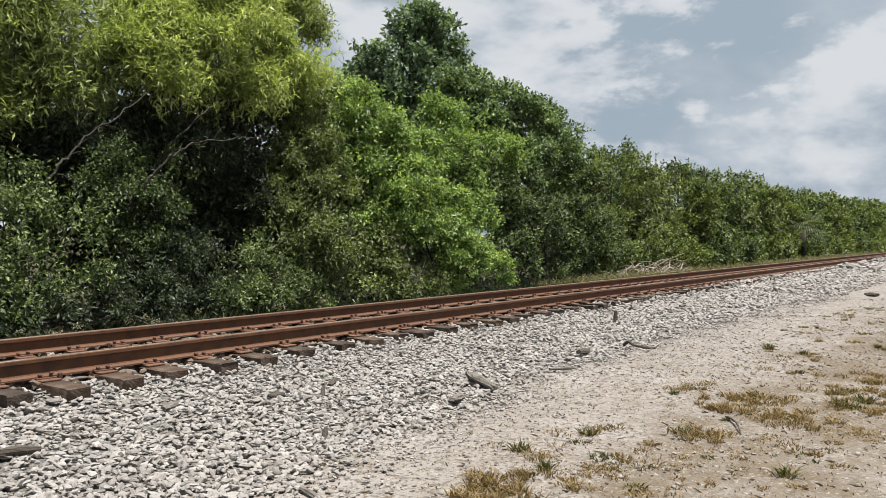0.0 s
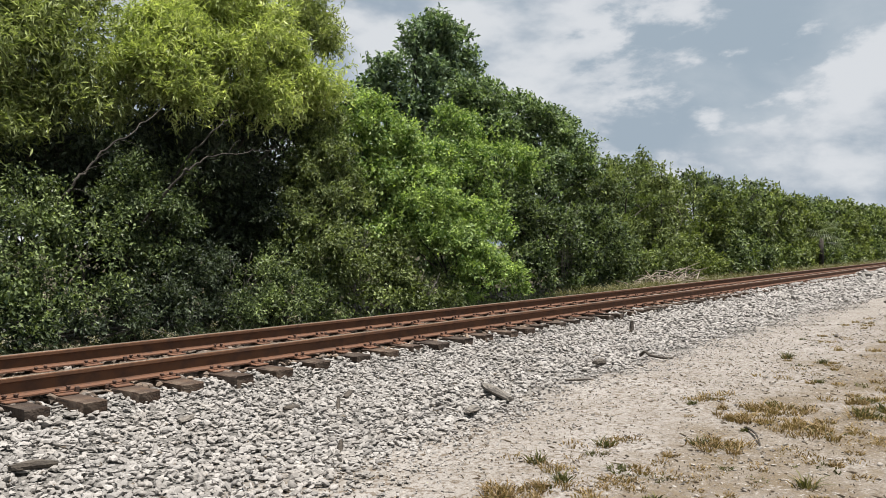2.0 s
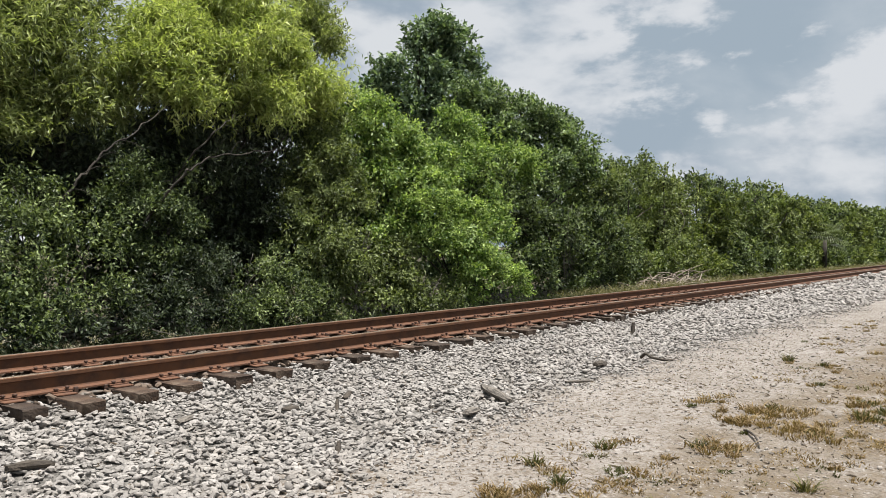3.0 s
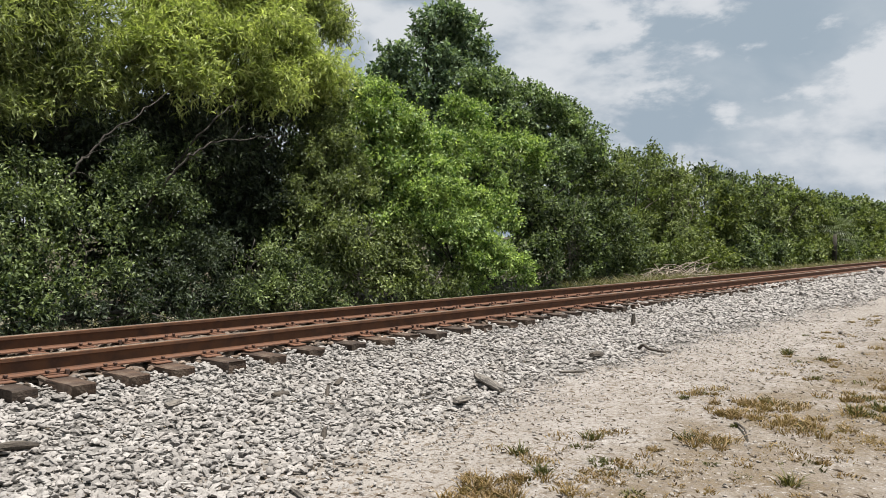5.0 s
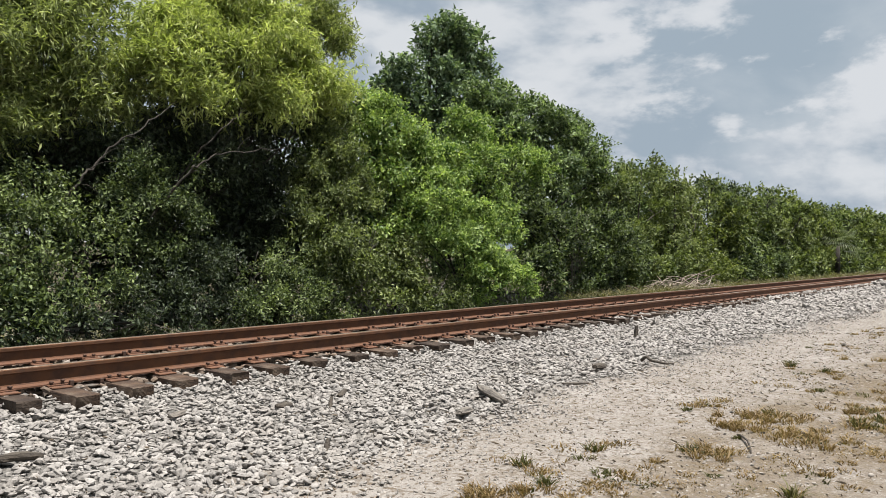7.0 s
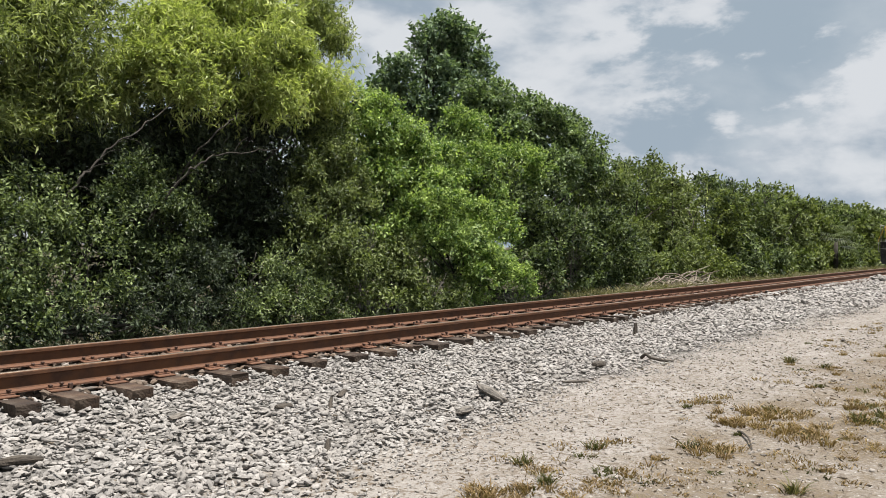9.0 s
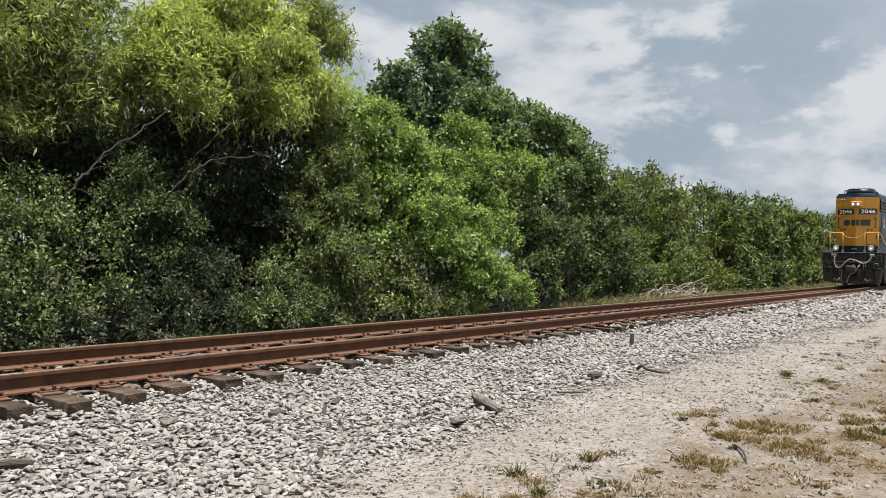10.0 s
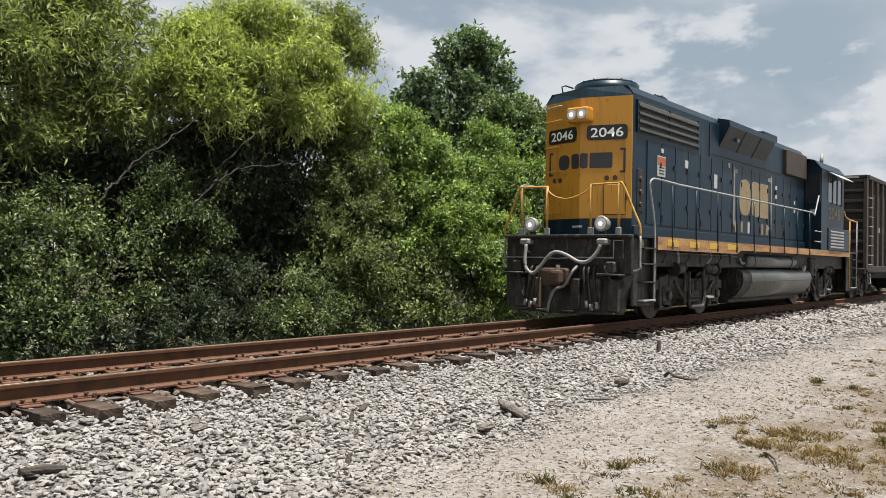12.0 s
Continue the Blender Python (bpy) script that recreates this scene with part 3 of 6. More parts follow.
def limbs_bm(rng, foot, blobs, thick, bm=None, bare=0.85):
    """A leaning trunk from the foot and a limb into each mass."""
    blobs = np.asarray(blobs)
    centre = blobs[:, :3].mean(0)
    fork = np.array(foot) * 0.55 + centre * 0.45
    fork[2] = foot[2] + max(0.4, (centre[2] - foot[2]) * 0.45)
    f, c = Vector(foot), Vector(fork)
    bend = (f + c) / 2 + Vector(rng.normal(0, 0.08, 3))
    pts = curve_points([f - Vector((0, 0, 0.15)), f, bend, c], 5)
    bm = tube_bm(pts, [thick * (1.25 - 0.55 * i / (len(pts) - 1)) for i in range(len(pts))], 9, bm)
    for x, y, z, r in blobs:
        e = Vector((x, y, z))
        mid = c.lerp(e, 0.5) + Vector(rng.normal(0, 0.22, 3))
        pts = curve_points([c, mid, e, e + (e - c).normalized() * r * bare], 5)
        bm = tube_bm(pts, [thick * (0.6 - 0.52 * i / (len(pts) - 1)) for i in range(len(pts))], 6, bm)
        for _ in range(2):
            d = Vector(rng.normal(size=3)).normalized()
            p1 = e + d * r * 0.95
            bm = tube_bm(curve_points([pts[len(pts) // 2], (pts[len(pts) // 2] + p1) / 2 + Vector(rng.normal(0, 0.1, 3)), p1], 4), [thick * 0.2 * (1 - 0.07 * i) for i in range(9)], 4, bm)
    return bm


def make_tree(seed, name, label, category, blobs, mat, count, size, slim=0.5, droop=0.0, parts=7, thick=0.08, reach=0.30, foot=None, inner=0.3, sprig=7, group="", fill=1.0, gaps=-0.25, shoots=0, rise=0.6):
    rng = np.random.default_rng(seed)
    blobs = np.array(blobs, dtype=float)
    if foot is None:
        foot = (blobs[:, 0].mean() + rng.normal(0, 0.2), blobs[:, 1].mean() + 0.3, -0.66)
    tree = tagged(new(name), label, category, group)
    tree.location = foot
    off = np.array([*foot, 0])
    local = blobs - off
    part("trunk", limbs_bm(rng, (0, 0, 0), local[:10], thick), BARK, tree)
    lumps = sub_blobs(rng, local, parts)
    sets = [leaf_arrays(rng, lumps, int(count * 1.35), size, slim, droop, sprig, reach, inner, 0.85, gaps, seed)]
    # larger leaves deep inside close the crown
    core = local.copy()
    core[:, 3] *= 0.6
    sets.append(leaf_arrays(rng, core, int(fill * 500 * len(core)), size * 1.2, slim, 0.2, 5, reach, 0.6, 0.0))
    if shoots:
        sets.append(shoot_arrays(rng, local, shoots, rise, size, slim))
    vs, fs, n = [], [], 0
    for v, f in sets:
        vs.append(v)
        fs.append(f + n)
        n += len(v)
    child("crown", mesh_np("crown", np.concatenate(vs), np.concatenate(fs), mat), tree)
    return tree


SHRUB_L = ((6.29, 5.2, 1.32, 0.77), (6.98, 5.2, 1.34, 0.59), (7.42, 5.0, 1.11, 0.48), (6.52, 4.9, 0.42, 0.73), (7.11, 4.6, 0.22, 0.58), (5.90, 4.5, -0.07, 0.52), (5.70, 5.6, 1.04, 1.07), (6.70, 5.6, 1.90, 0.43), (7.08, 5.4, 1.68, 0.40))
SHRUB_C = ((8.81, 5.6, 2.35, 0.45), (9.55, 5.7, 2.24, 0.50), (8.58, 5.6, 1.59, 0.58), (9.56, 5.7, 1.52, 0.61), (10.23, 6.0, 2.01, 0.41), (8.94, 5.6, 0.96, 0.65))
SHRUB_M = ((9.75, 5.4, 0.63, 0.78), (8.74, 5.0, 0.14, 0.62), (10.42, 5.2, 0.06, 0.63), (7.95, 4.8, -0.02, 0.49), (9.19, 4.6, -0.18, 0.47), (6.18, 4.2, -0.19, 0.26), (6.94, 4.1, -0.21, 0.25), (7.94, 4.1, -0.23, 0.29), (8.84, 4.1, -0.38, 0.24), (5.79, 4.1, -0.24, 0.25))
SHRUB_N = ((11.64, 4.9, 0.56, 0.50), (12.10, 4.7, 0.14, 0.63), (11.03, 4.8, 0.11, 0.56), (12.50, 4.5, -0.24, 0.47), (10.34, 4.4, -0.23, 0.38), (11.36, 4.4, -0.29, 0.49))
WILLOW = ((10.04, 5.9, 4.92, 0.98), (11.48, 5.9, 5.01, 1.10), (13.13, 5.9, 5.06, 0.95), (9.21, 6.0, 4.60, 0.66), (11.40, 6.4, 6.05, 0.99), (9.98, 6.4, 5.61, 0.72), (12.52, 6.0, 5.73, 0.77), (10.73, 5.5, 4.24, 0.53), (11.94, 5.5, 4.37, 0.62), (13.49, 5.7, 4.64, 0.60), (9.21, 6.4, 5.21, 0.47), (9.71, 5.6, 4.03, 0.50))
WILLOW_W = ((14.52, 6.6, 6.49, 0.57), (14.93, 6.6, 6.32, 0.36), (14.22, 6.8, 6.91, 0.51), (12.85, 6.8, 6.85, 0.60))
WILLOW_L = ((7.72, 6.4, 4.79, 0.88), (6.91, 6.4, 4.72, 0.89), (8.11, 6.3, 4.12, 0.69), (7.22, 6.4, 3.77, 0.76), (6.45, 6.4, 3.26, 0.78), (8.37, 6.8, 5.52, 0.55), (7.39, 6.8, 5.91, 0.93), (8.81, 6.5, 3.87, 0.5), (8.72, 6.9, 5.79, 0.31), (5.95, 6.3, 4.5, 0.84), (6.06, 6.6, 5.52, 0.86), (5.74, 6.2, 3.61, 0.74))
SHADE = ((11.22, 7.0, 2.68, 1.51), (13.19, 6.8, 2.7, 1.36), (9.26, 7.2, 2.21, 1.39), (14.69, 6.8, 2.77, 1.16), (14.95, 6.4, 1.26, 1.08), (12.14, 6.4, 1.22, 1.03), (10.29, 6.8, 3.23, 0.9), (12.24, 6.6, 3.62, 0.81), (7.85, 7.0, 2.76, 0.86), (7.12, 7.0, 2.68, 0.83), (11.33, 6.6, 1.45, 0.75), (11.06, 6.3, 3.74, 0.59), (9.94, 6.3, 3.6, 0.56), (12.06, 6.2, 3.76, 0.53), (9.24, 6.5, 3.26, 0.56), (8.29, 6.6, 2.99, 0.59), (6.26, 6.8, 2.59, 0.88), (13.89, 6.8, 4.11, 0.63), (13.42, 7.0, 4.34, 0.55), (11.9, 7.0, 4.45, 0.65), (14.75, 7.0, 4.74, 0.51))
VINE = ((15.71, 6.3, 4.16, 0.81), (16.73, 6.2, 3.89, 0.95), (17.84, 6.1, 3.53, 0.99), (15.73, 6.0, 3.04, 0.91), (17.00, 5.8, 2.52, 0.92), (15.69, 6.7, 4.85, 0.51), (19.57, 6.4, 3.37, 0.85), (16.70, 6.7, 4.77, 0.53))
VINE_F = ((16.77, 5.4, 1.59, 1.13), (18.41, 5.3, 1.48, 1.11), (19.55, 5.1, 0.84, 0.95), (20.15, 4.8, 0.27, 0.70), (15.75, 5.5, 1.57, 0.70), (20.79, 4.6, -0.20, 0.37), (18.71, 4.9, 0.06, 0.72), (17.87, 5.6, 2.41, 0.86))
SHRUB_D = ((14.65, 5.4, 0.69, 0.91), (15.99, 5.0, 0.28, 0.75), (13.52, 4.9, -0.05, 0.60), (15.43, 5.4, 0.99, 0.71), (16.21, 4.7, -0.15, 0.61), (17.41, 4.7, -0.12, 0.54), (14.67, 4.7, -0.16, 0.57))
RIDGE = ((24.75, 8.0, 5.60, 1.23), (26.06, 7.6, 5.32, 1.22), (28.08, 7.4, 4.99, 1.28), (29.80, 7.3, 4.47, 1.11), (26.25, 7.2, 3.95, 1.47), (24.51, 8.6, 6.34, 0.78), (25.72, 8.4, 6.50, 0.55), (31.15, 7.2, 3.99, 0.90), (29.66, 7.9, 5.99, 0.51))
RIDGE_F = ((25.1, 6.0, 1.75, 1.55), (27.52, 5.9, 1.66, 1.4), (22.72, 5.6, 0.74, 0.96), (30.24, 6.6, 2.75, 1.15), (25.46, 5.3, 0.43, 0.99), (21.88, 6.4, 2.82, 1.13), (29.41, 5.8, 1.04, 0.98), (23.12, 6.2, 2.33, 0.98), (23.16, 5.1, 0.1, 0.63), (27.68, 5.3, 0.24, 0.72), (30.57, 5.6, 0.47, 0.87), (28.27, 5.0, -0.23, 0.47), (25.14, 4.9, -0.23, 0.47))
GAP = ((21.35, 6.6, 3.52, 1.05), (21.19, 5.9, 1.71, 0.92), (23.67, 6.8, 3.91, 1.13), (21.85, 7.2, 4.70, 0.89), (21.18, 7.4, 4.91, 0.62))
TALL = ((28.94, 14.0, 10.0, 1.2), (30.02, 14.0, 9.57, 1.23), (28.35, 14.0, 8.75, 1.3), (29.34, 14.0, 10.84, 0.71), (27.72, 14.0, 9.99, 0.64), (31.15, 14.0, 9.13, 0.86), (30.65, 14.0, 10.75, 0.57), (25.69, 14.0, 8.26, 0.71), (26.07, 14.0, 7.5, 0.97), (25.17, 14.0, 7.35, 0.65), (28.59, 14.0, 7.41, 1.36), (30.73, 14.0, 7.87, 1.08), (32.34, 14.0, 8.53, 0.77), (26.83, 14.0, 6.66, 0.99), (29.24, 14.0, 6.36, 1.24), (32.56, 14.0, 9.44, 0.41))
BACK_A = ((6.17, 9.2, 2.68, 2.04), (9.80, 9.6, 2.83, 1.93), (13.44, 9.5, 3.00, 2.08), (6.66, 9.0, 0.93, 1.55), (11.29, 9.0, 0.75, 1.56), (4.57, 8.4, 4.50, 1.75), (13.49, 9.0, 0.76, 1.57), (8.70, 9.4, 3.95, 1.10))
BACK_B = ((14.83, 8.8, 1.35, 1.78), (16.63, 8.4, 2.89, 1.54), (16.14, 8.2, 4.11, 0.79), (19.45, 8.8, 2.78, 1.88), (17.62, 8.0, 0.95, 1.59), (23.06, 9.0, 3.36, 1.8), (21.97, 8.0, 0.97, 1.61), (21.33, 8.6, 4.17, 1.04), (26.95, 9.4, 3.43, 1.79), (28.53, 8.5, 1.9, 2.06), (33.43, 9.6, 3.46, 1.51), (37.71, 9.8, 2.94, 1.48), (41.18, 9.8, 2.69, 1.4), (44.72, 9.8, 2.49, 1.49))
BRAKE = ((13.51, 5.5, 2.97, 0.77), (13.59, 5.2, 2.17, 0.82), (12.86, 4.9, 1.37, 0.78), (13.98, 5.9, 3.91, 0.61), (13.17, 5.9, 2.82, 0.66), (13.08, 5.6, 1.89, 0.68), (13.51, 4.9, 0.60, 0.55), (12.63, 5.0, 0.61, 0.48))

make_tree(1, "shrub", "dense green broadleaf shrub beside the track, leaf clusters coloured as sunlit", "shrub", SHRUB_L, LEAF_SUNLIT, 42000, 0.08, 0.45, 0.0, 8, 0.05, 0.28, inner=0.15, fill=0.5, gaps=0.65, shoots=40, rise=0.4)
make_tree(16, "shrub", "dense green shrub at the thicket's near end", "shrub", ((5.0, 5.5, 0.5, 1.2), (4.2, 6.0, 1.9, 1.3), (5.2, 6.3, 2.6, 1.1), (3.2, 6.2, 0.8, 1.3), (5.9, 4.7, -0.1, 0.6)), LEAF_SHRUB, 30000, 0.10, 0.5, 0.0, 14, 0.06, 0.30, inner=0.2, fill=0.6)
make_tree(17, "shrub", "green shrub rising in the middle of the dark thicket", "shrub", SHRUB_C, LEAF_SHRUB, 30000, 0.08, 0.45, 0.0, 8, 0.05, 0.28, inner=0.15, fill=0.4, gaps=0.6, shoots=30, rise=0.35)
make_tree(2, "shrub", "low green broadleaf shrub, its leaves darkened for shade", "shrub", SHRUB_M, LEAF_SHADE, 24000, 0.078, 0.45, 0.0, 8, 0.05, 0.28, inner=0.15, fill=0.5, gaps=0.5, shoots=20, rise=0.3)
make_tree(18, "shrub", "low green shrub, leaf clusters coloured pale as if sunlit", "shrub", SHRUB_N, LEAF_SUNLIT, 23000, 0.078, 0.45, 0.0, 8, 0.04, 0.25, inner=0.15, fill=0.5, gaps=0.5, shoots=30, rise=0.35)
make_tree(3, "willow_tree", "yellow-green willow with drooping narrow leaves", "tree", WILLOW, LEAF_WILLOW, 64000, 0.15, 0.23, 0.16, 9, 0.055, 0.40, (10.26, 7.9, -0.66), 0.2, 8, gaps=-0.15)
make_tree(19, "willow_tree", "pale green willow with thin open sprays of leaves", "tree", WILLOW_W, LEAF_WILLOW_OLD, 8500, 0.145, 0.22, 0.12, 8, 0.05, 0.45, (13.4, 8.4, -0.66), 0.2, 8, fill=0.1, gaps=0.1, shoots=40, rise=0.6)
make_tree(4, "willow_tree", "olive green willow with hanging narrow leaves", "tree", WILLOW_L, LEAF_WILLOW_OLD, 46000, 0.145, 0.23, 0.18, 9, 0.08, 0.42, (7.78, 7.9, -0.66), 0.2, 8, fill=1.0, gaps=0.05)
make_tree(5, "tree", "green tree inside the thicket, its leaves darkened for shade", "tree", SHADE, LEAF_SHADE, 44000, 0.125, 0.34, 0.15, 9, 0.06, 0.3, (12.35, 8, -0.66), fill=1.2, gaps=0.15)
make_tree(6, "tree", "bright green vine-covered tree", "tree", VINE, LEAF_VINE, 46000, 0.105, 0.55, 0.05, 9, 0.07, 0.28, gaps=-0.15, shoots=40, rise=0.4)
make_tree(7, "shrub", "light green rounded shrub at the thicket's edge", "shrub", VINE_F, LEAF_VINE, 42000, 0.10, 0.52, 0.0, 9, 0.05, 0.26, gaps=-0.1, shoots=40, rise=0.35)
make_tree(8, "shrub", "dull green shrub with bare grey twigs", "shrub", SHRUB_D, LEAF_OLIVE, 17000, 0.095, 0.5, 0.0, 9, 0.05, 0.26, gaps=0.25)
make_tree(9, "tree", "mid green tree of the thicket's crest", "tree", RIDGE, LEAF_TALL, 38000, 0.15, 0.52, 0.0, 9, 0.09, 0.40, gaps=-0.1, shoots=90, rise=0.5)
make_tree(10, "tree", "dense green tree with dark hollows", "tree", RIDGE_F, LEAF_SHRUB, 34000, 0.14, 0.5, 0.0, 9, 0.07, 0.36, gaps=0.3, shoots=40, rise=0.5)
make_tree(11, "tree", "tall dark green tree standing above the thicket", "tree", TALL, LEAF_CREST, 27000, 0.21, 0.55, 0.0, 7, 0.16, 0.5, (29.3, 14.2, -0.66), 0.2, fill=0.35, gaps=-0.1, shoots=110, rise=0.45)
make_tree(12, "tree", "tree deep inside the thicket, its leaves darkened for shade", "tree", BACK_A, LEAF_SHADE, 18720, 0.22, 0.5, 0.1, 14, 0.1, 0.4, fill=2.2)
make_tree(13, "tree", "dark tree behind the vine-covered one", "tree", BACK_B, LEAF_TALL, 31680, 0.20, 0.5, 0.05, 14, 0.1, 0.4, fill=2.0)
make_tree(14, "tree", "slender olive green tree between willow and vines", "tree", BRAKE, LEAF_OLIVE, 32000, 0.095, 0.42, 0.1, 9, 0.06, 0.26, gaps=0.1)
make_tree(15, "tree", "mid green tree in the thicket's slope", "tree", GAP, LEAF_VINE, 25000, 0.12, 0.5, 0.0, 9, 0.06, 0.32, gaps=0.1, shoots=30, rise=0.5)


def make_limb(label, points, thick):
    """A bare limb leaning out of the shaded thicket, rooted in the soil."""
    limb = tagged(new("fallen_limb"), label, "branch")
    pts = curve_points(points, 6)
    n = len(pts)
    wob = random.Random(n)
    pts = [p + Vector((wob.uniform(-0.03, 0.03), 0, wob.uniform(-0.03, 0.03))) for p in pts]
    part("stem", tube_bm(pts, [thick * (1 - 0.75 * i / (n - 1)) for i in range(n)], 9), BARK, limb)
    rng = random.Random(len(label))
    for k in range(6):
        p = pts[int(n * (0.35 + 0.1 * k))]
        q = p + Vector((rng.uniform(0.1, 0.6), rng.uniform(-0.3, 0.2), rng.uniform(-0.3, 0.4)))
        part("twig", tube_bm(curve_points([p, (p + q) / 2 + Vector((0, 0, 0.06)), q], 4), [thick * 0.22 * (1 - 0.08 * i) for i in range(9)], 5), BARK, limb)


make_limb("bare pale limb reaching out of the dark thicket", [(8.6, 6.4, -0.7), (8.75, 5.7, 1.27), (9.29, 5.0, 2.47), (9.5, 5.0, 2.65), (10.02, 5.0, 2.92), (10.92, 5.0, 3.09), (11.92, 5.0, 3.25)], 0.029)
make_limb("grey leaning trunk in front of the willow", [(6.7, 6, -0.7), (6.8, 5.4, 1.25), (7.13, 5.0, 2.12), (7.41, 5.0, 2.46), (7.76, 5.0, 2.84), (8.36, 5.0, 3.26), (9.3, 5.4, 3.9)], 0.032)
make_limb("grey bare limb under the willow", [(9.1, 7.0, -0.7), (9.3, 6.2, 1.6), (9.88, 5.1, 3.2), (10.48, 5.1, 3.7), (10.9, 5.4, 4.0)], 0.026)


def make_hedgerow():
    """The thicket goes on along the line into the distance."""
    rng = np.random.default_rng(77)
    x, k = 31.5, 0
    while x < 150:
        far = x / 31
        top = 4.9 + rng.uniform(-0.6, 0.6) + 0.22 * (far - 1)
        blobs = []
        for _ in range(11):
            r = rng.uniform(0.55, 1.1)
            blobs.append((x + rng.uniform(-1.7, 1.7), 7.2 + rng.uniform(-1.2, 1.6), rng.uniform(0.0, top - r), r))
        blobs.append((x + rng.uniform(-1, 1), 8.0, top - 0.8, 0.8))
        blobs.append((x + rng.uniform(-1, 1), 6.4, 0.6, 1.1))
        for dx in (-0.9, 0.7):
            blobs.append((x + dx, 5.8 + rng.uniform(-0.2, 0.3), rng.uniform(-0.1, 0.3), 0.75))
        kind = (LEAF_OLIVE, LEAF_HEDGE, LEAF_OLIVE, LEAF_LIME, LEAF_LIME, LEAF_SHRUB, LEAF_HEDGE, LEAF_SHRUB)[k % 8]
        make_tree(int(x * 10), "tree", "olive green tree of the hedgerow along the track", "tree", blobs, kind, int(19000 / far ** 1.15), 0.15 * far ** 0.75, 0.5, 0.0, 7, 0.09, 0.35 * far ** 0.4, group="hedgerow trees", fill=0.2, gaps=-0.05, shoots=int(60 / far), rise=0.5)
        x += 2.9
        k += 1


make_hedgerow()


def make_twigs(seed, x, y, z, spread, n):
    """A spray of bare dead twigs rising out of the soil through the leaves."""
    rng = random.Random(seed)
    dead = tagged(new("dead_shrub"), "bare grey twigs of a dead shrub among leaves", "dead shrub")
    dead.location = (x, y, -0.66)
    for k in range(n):
        a, h = rng.uniform(0, 6.28), (z + 0.66) * rng.uniform(0.6, 1.15)
        d = Vector((math.cos(a) * spread * rng.uniform(0.3, 1), -abs(math.sin(a)) * spread * 0.6, h))
        mid = d * 0.5 + Vector((rng.uniform(-0.15, 0.15), rng.uniform(-0.15, 0.1), 0.15))
        pts = curve_points([Vector((rng.uniform(-0.1, 0.1), 0, -0.05)), mid, d], 5)
        stem = part("stem", tube_bm(pts, [0.016 * (1 - 0.07 * i) for i in range(len(pts))], 5), TWIG, dead)
        for j in range(4):
            p = pts[4 + j]
            q = p + Vector((rng.uniform(-0.3, 0.3), rng.uniform(-0.25, 0.05), rng.uniform(-0.05, 0.3)))
            part("twig", tube_bm([p, (p + q) / 2 + Vector((0, 0, 0.03)), q], [0.008, 0.006, 0.003], 4), TWIG, stem)


make_twigs(1, 13.98, 5, 1.38, 0.6, 9)
make_twigs(2, 24.94, 5.2, 2.3, 0.8, 9)
make_twigs(3, 11.04, 5.2, 0.98, 0.6, 7)
make_twigs(4, 16.3, 4.7, 0.59, 0.7, 7)


def make_flowers():
    rng = np.random.default_rng(90)
    blobs = [(rng.uniform(4.8, 12.5), rng.uniform(2.7, 3.5), rng.uniform(-0.35, -0.12), rng.uniform(0.03, 0.06)) for _ in range(13)]
    v, f = leaf_arrays(rng, blobs, 420, 0.032, 0.7, 0.0, 5, 0.03, 0.4, 0.5)
    base = len(v)
    extra_v, extra_f = [], []
    for x, y, z, r in blobs:
        b = base + len(extra_v)
        extra_v += [(x - 0.004, y, -0.68), (x + 0.004, y, -0.68), (x, y, z)]
        extra_f.append((b, b + 1, b + 2))
    v, f = np.concatenate([v, np.array(extra_v)]), np.concatenate([f, np.array(extra_f)])
    tagged(new("wildflowers", mesh_np("wildflowers", v, f, FLOWER)), "pale wildflower heads along the thicket's foot", "flowers", kind="stuff")


make_flowers()


# ---- small things along the line ----
def blade_mesh(name, rng, tufts, mat, width=0.006):
    """Grass blades. tufts: rows of x, y, spread, height, blades."""
    vs, fs, base = [], [], 0
    for x, y, spread, h, n in tufts:
        n = int(n)
        a, d = rng.uniform(0, 2 * np.pi, n), spread * np.sqrt(rng.random(n))
        px, py = x + d * np.cos(a), y + d * np.sin(a)
        pz = ground_z(px, py) - 0.01
        lean = rng.normal(0, 0.45, (n, 2)) + np.stack([np.cos(a), np.sin(a)], -1) * 0.25
        hh = h * rng.uniform(0.45, 1.15, n)
        t = rng.uniform(0, 2 * np.pi, n)
        w = np.stack([np.cos(t), np.sin(t), np.zeros(n)], -1) * (width * rng.uniform(0.6, 1.3, n))[:, None]
        p0 = np.stack([px, py, pz], -1)
        up = np.stack([lean[:, 0], lean[:, 1], np.ones(n)], -1)
        p1 = p0 + up * (hh * 0.55)[:, None]
        p2 = p1 + (up + np.stack([lean[:, 0], lean[:, 1], -0.5 * np.ones(n)], -1)) * (hh * 0.45)[:, None]
        v = np.stack([p0 - w, p0 + w, p1 + w * 0.8, p1 - w * 0.8, p2], 1)
        q = base + 5 * np.arange(n)[:, None]
        vs.append(v.reshape(-1, 3))
        fs += [q + np.array([0, 1, 2]), q + np.array([0, 2, 3]), q + np.array([3, 2, 4])]
        base += 5 * n
    return mesh_np(name, np.concatenate(vs), np.concatenate(fs), mat)


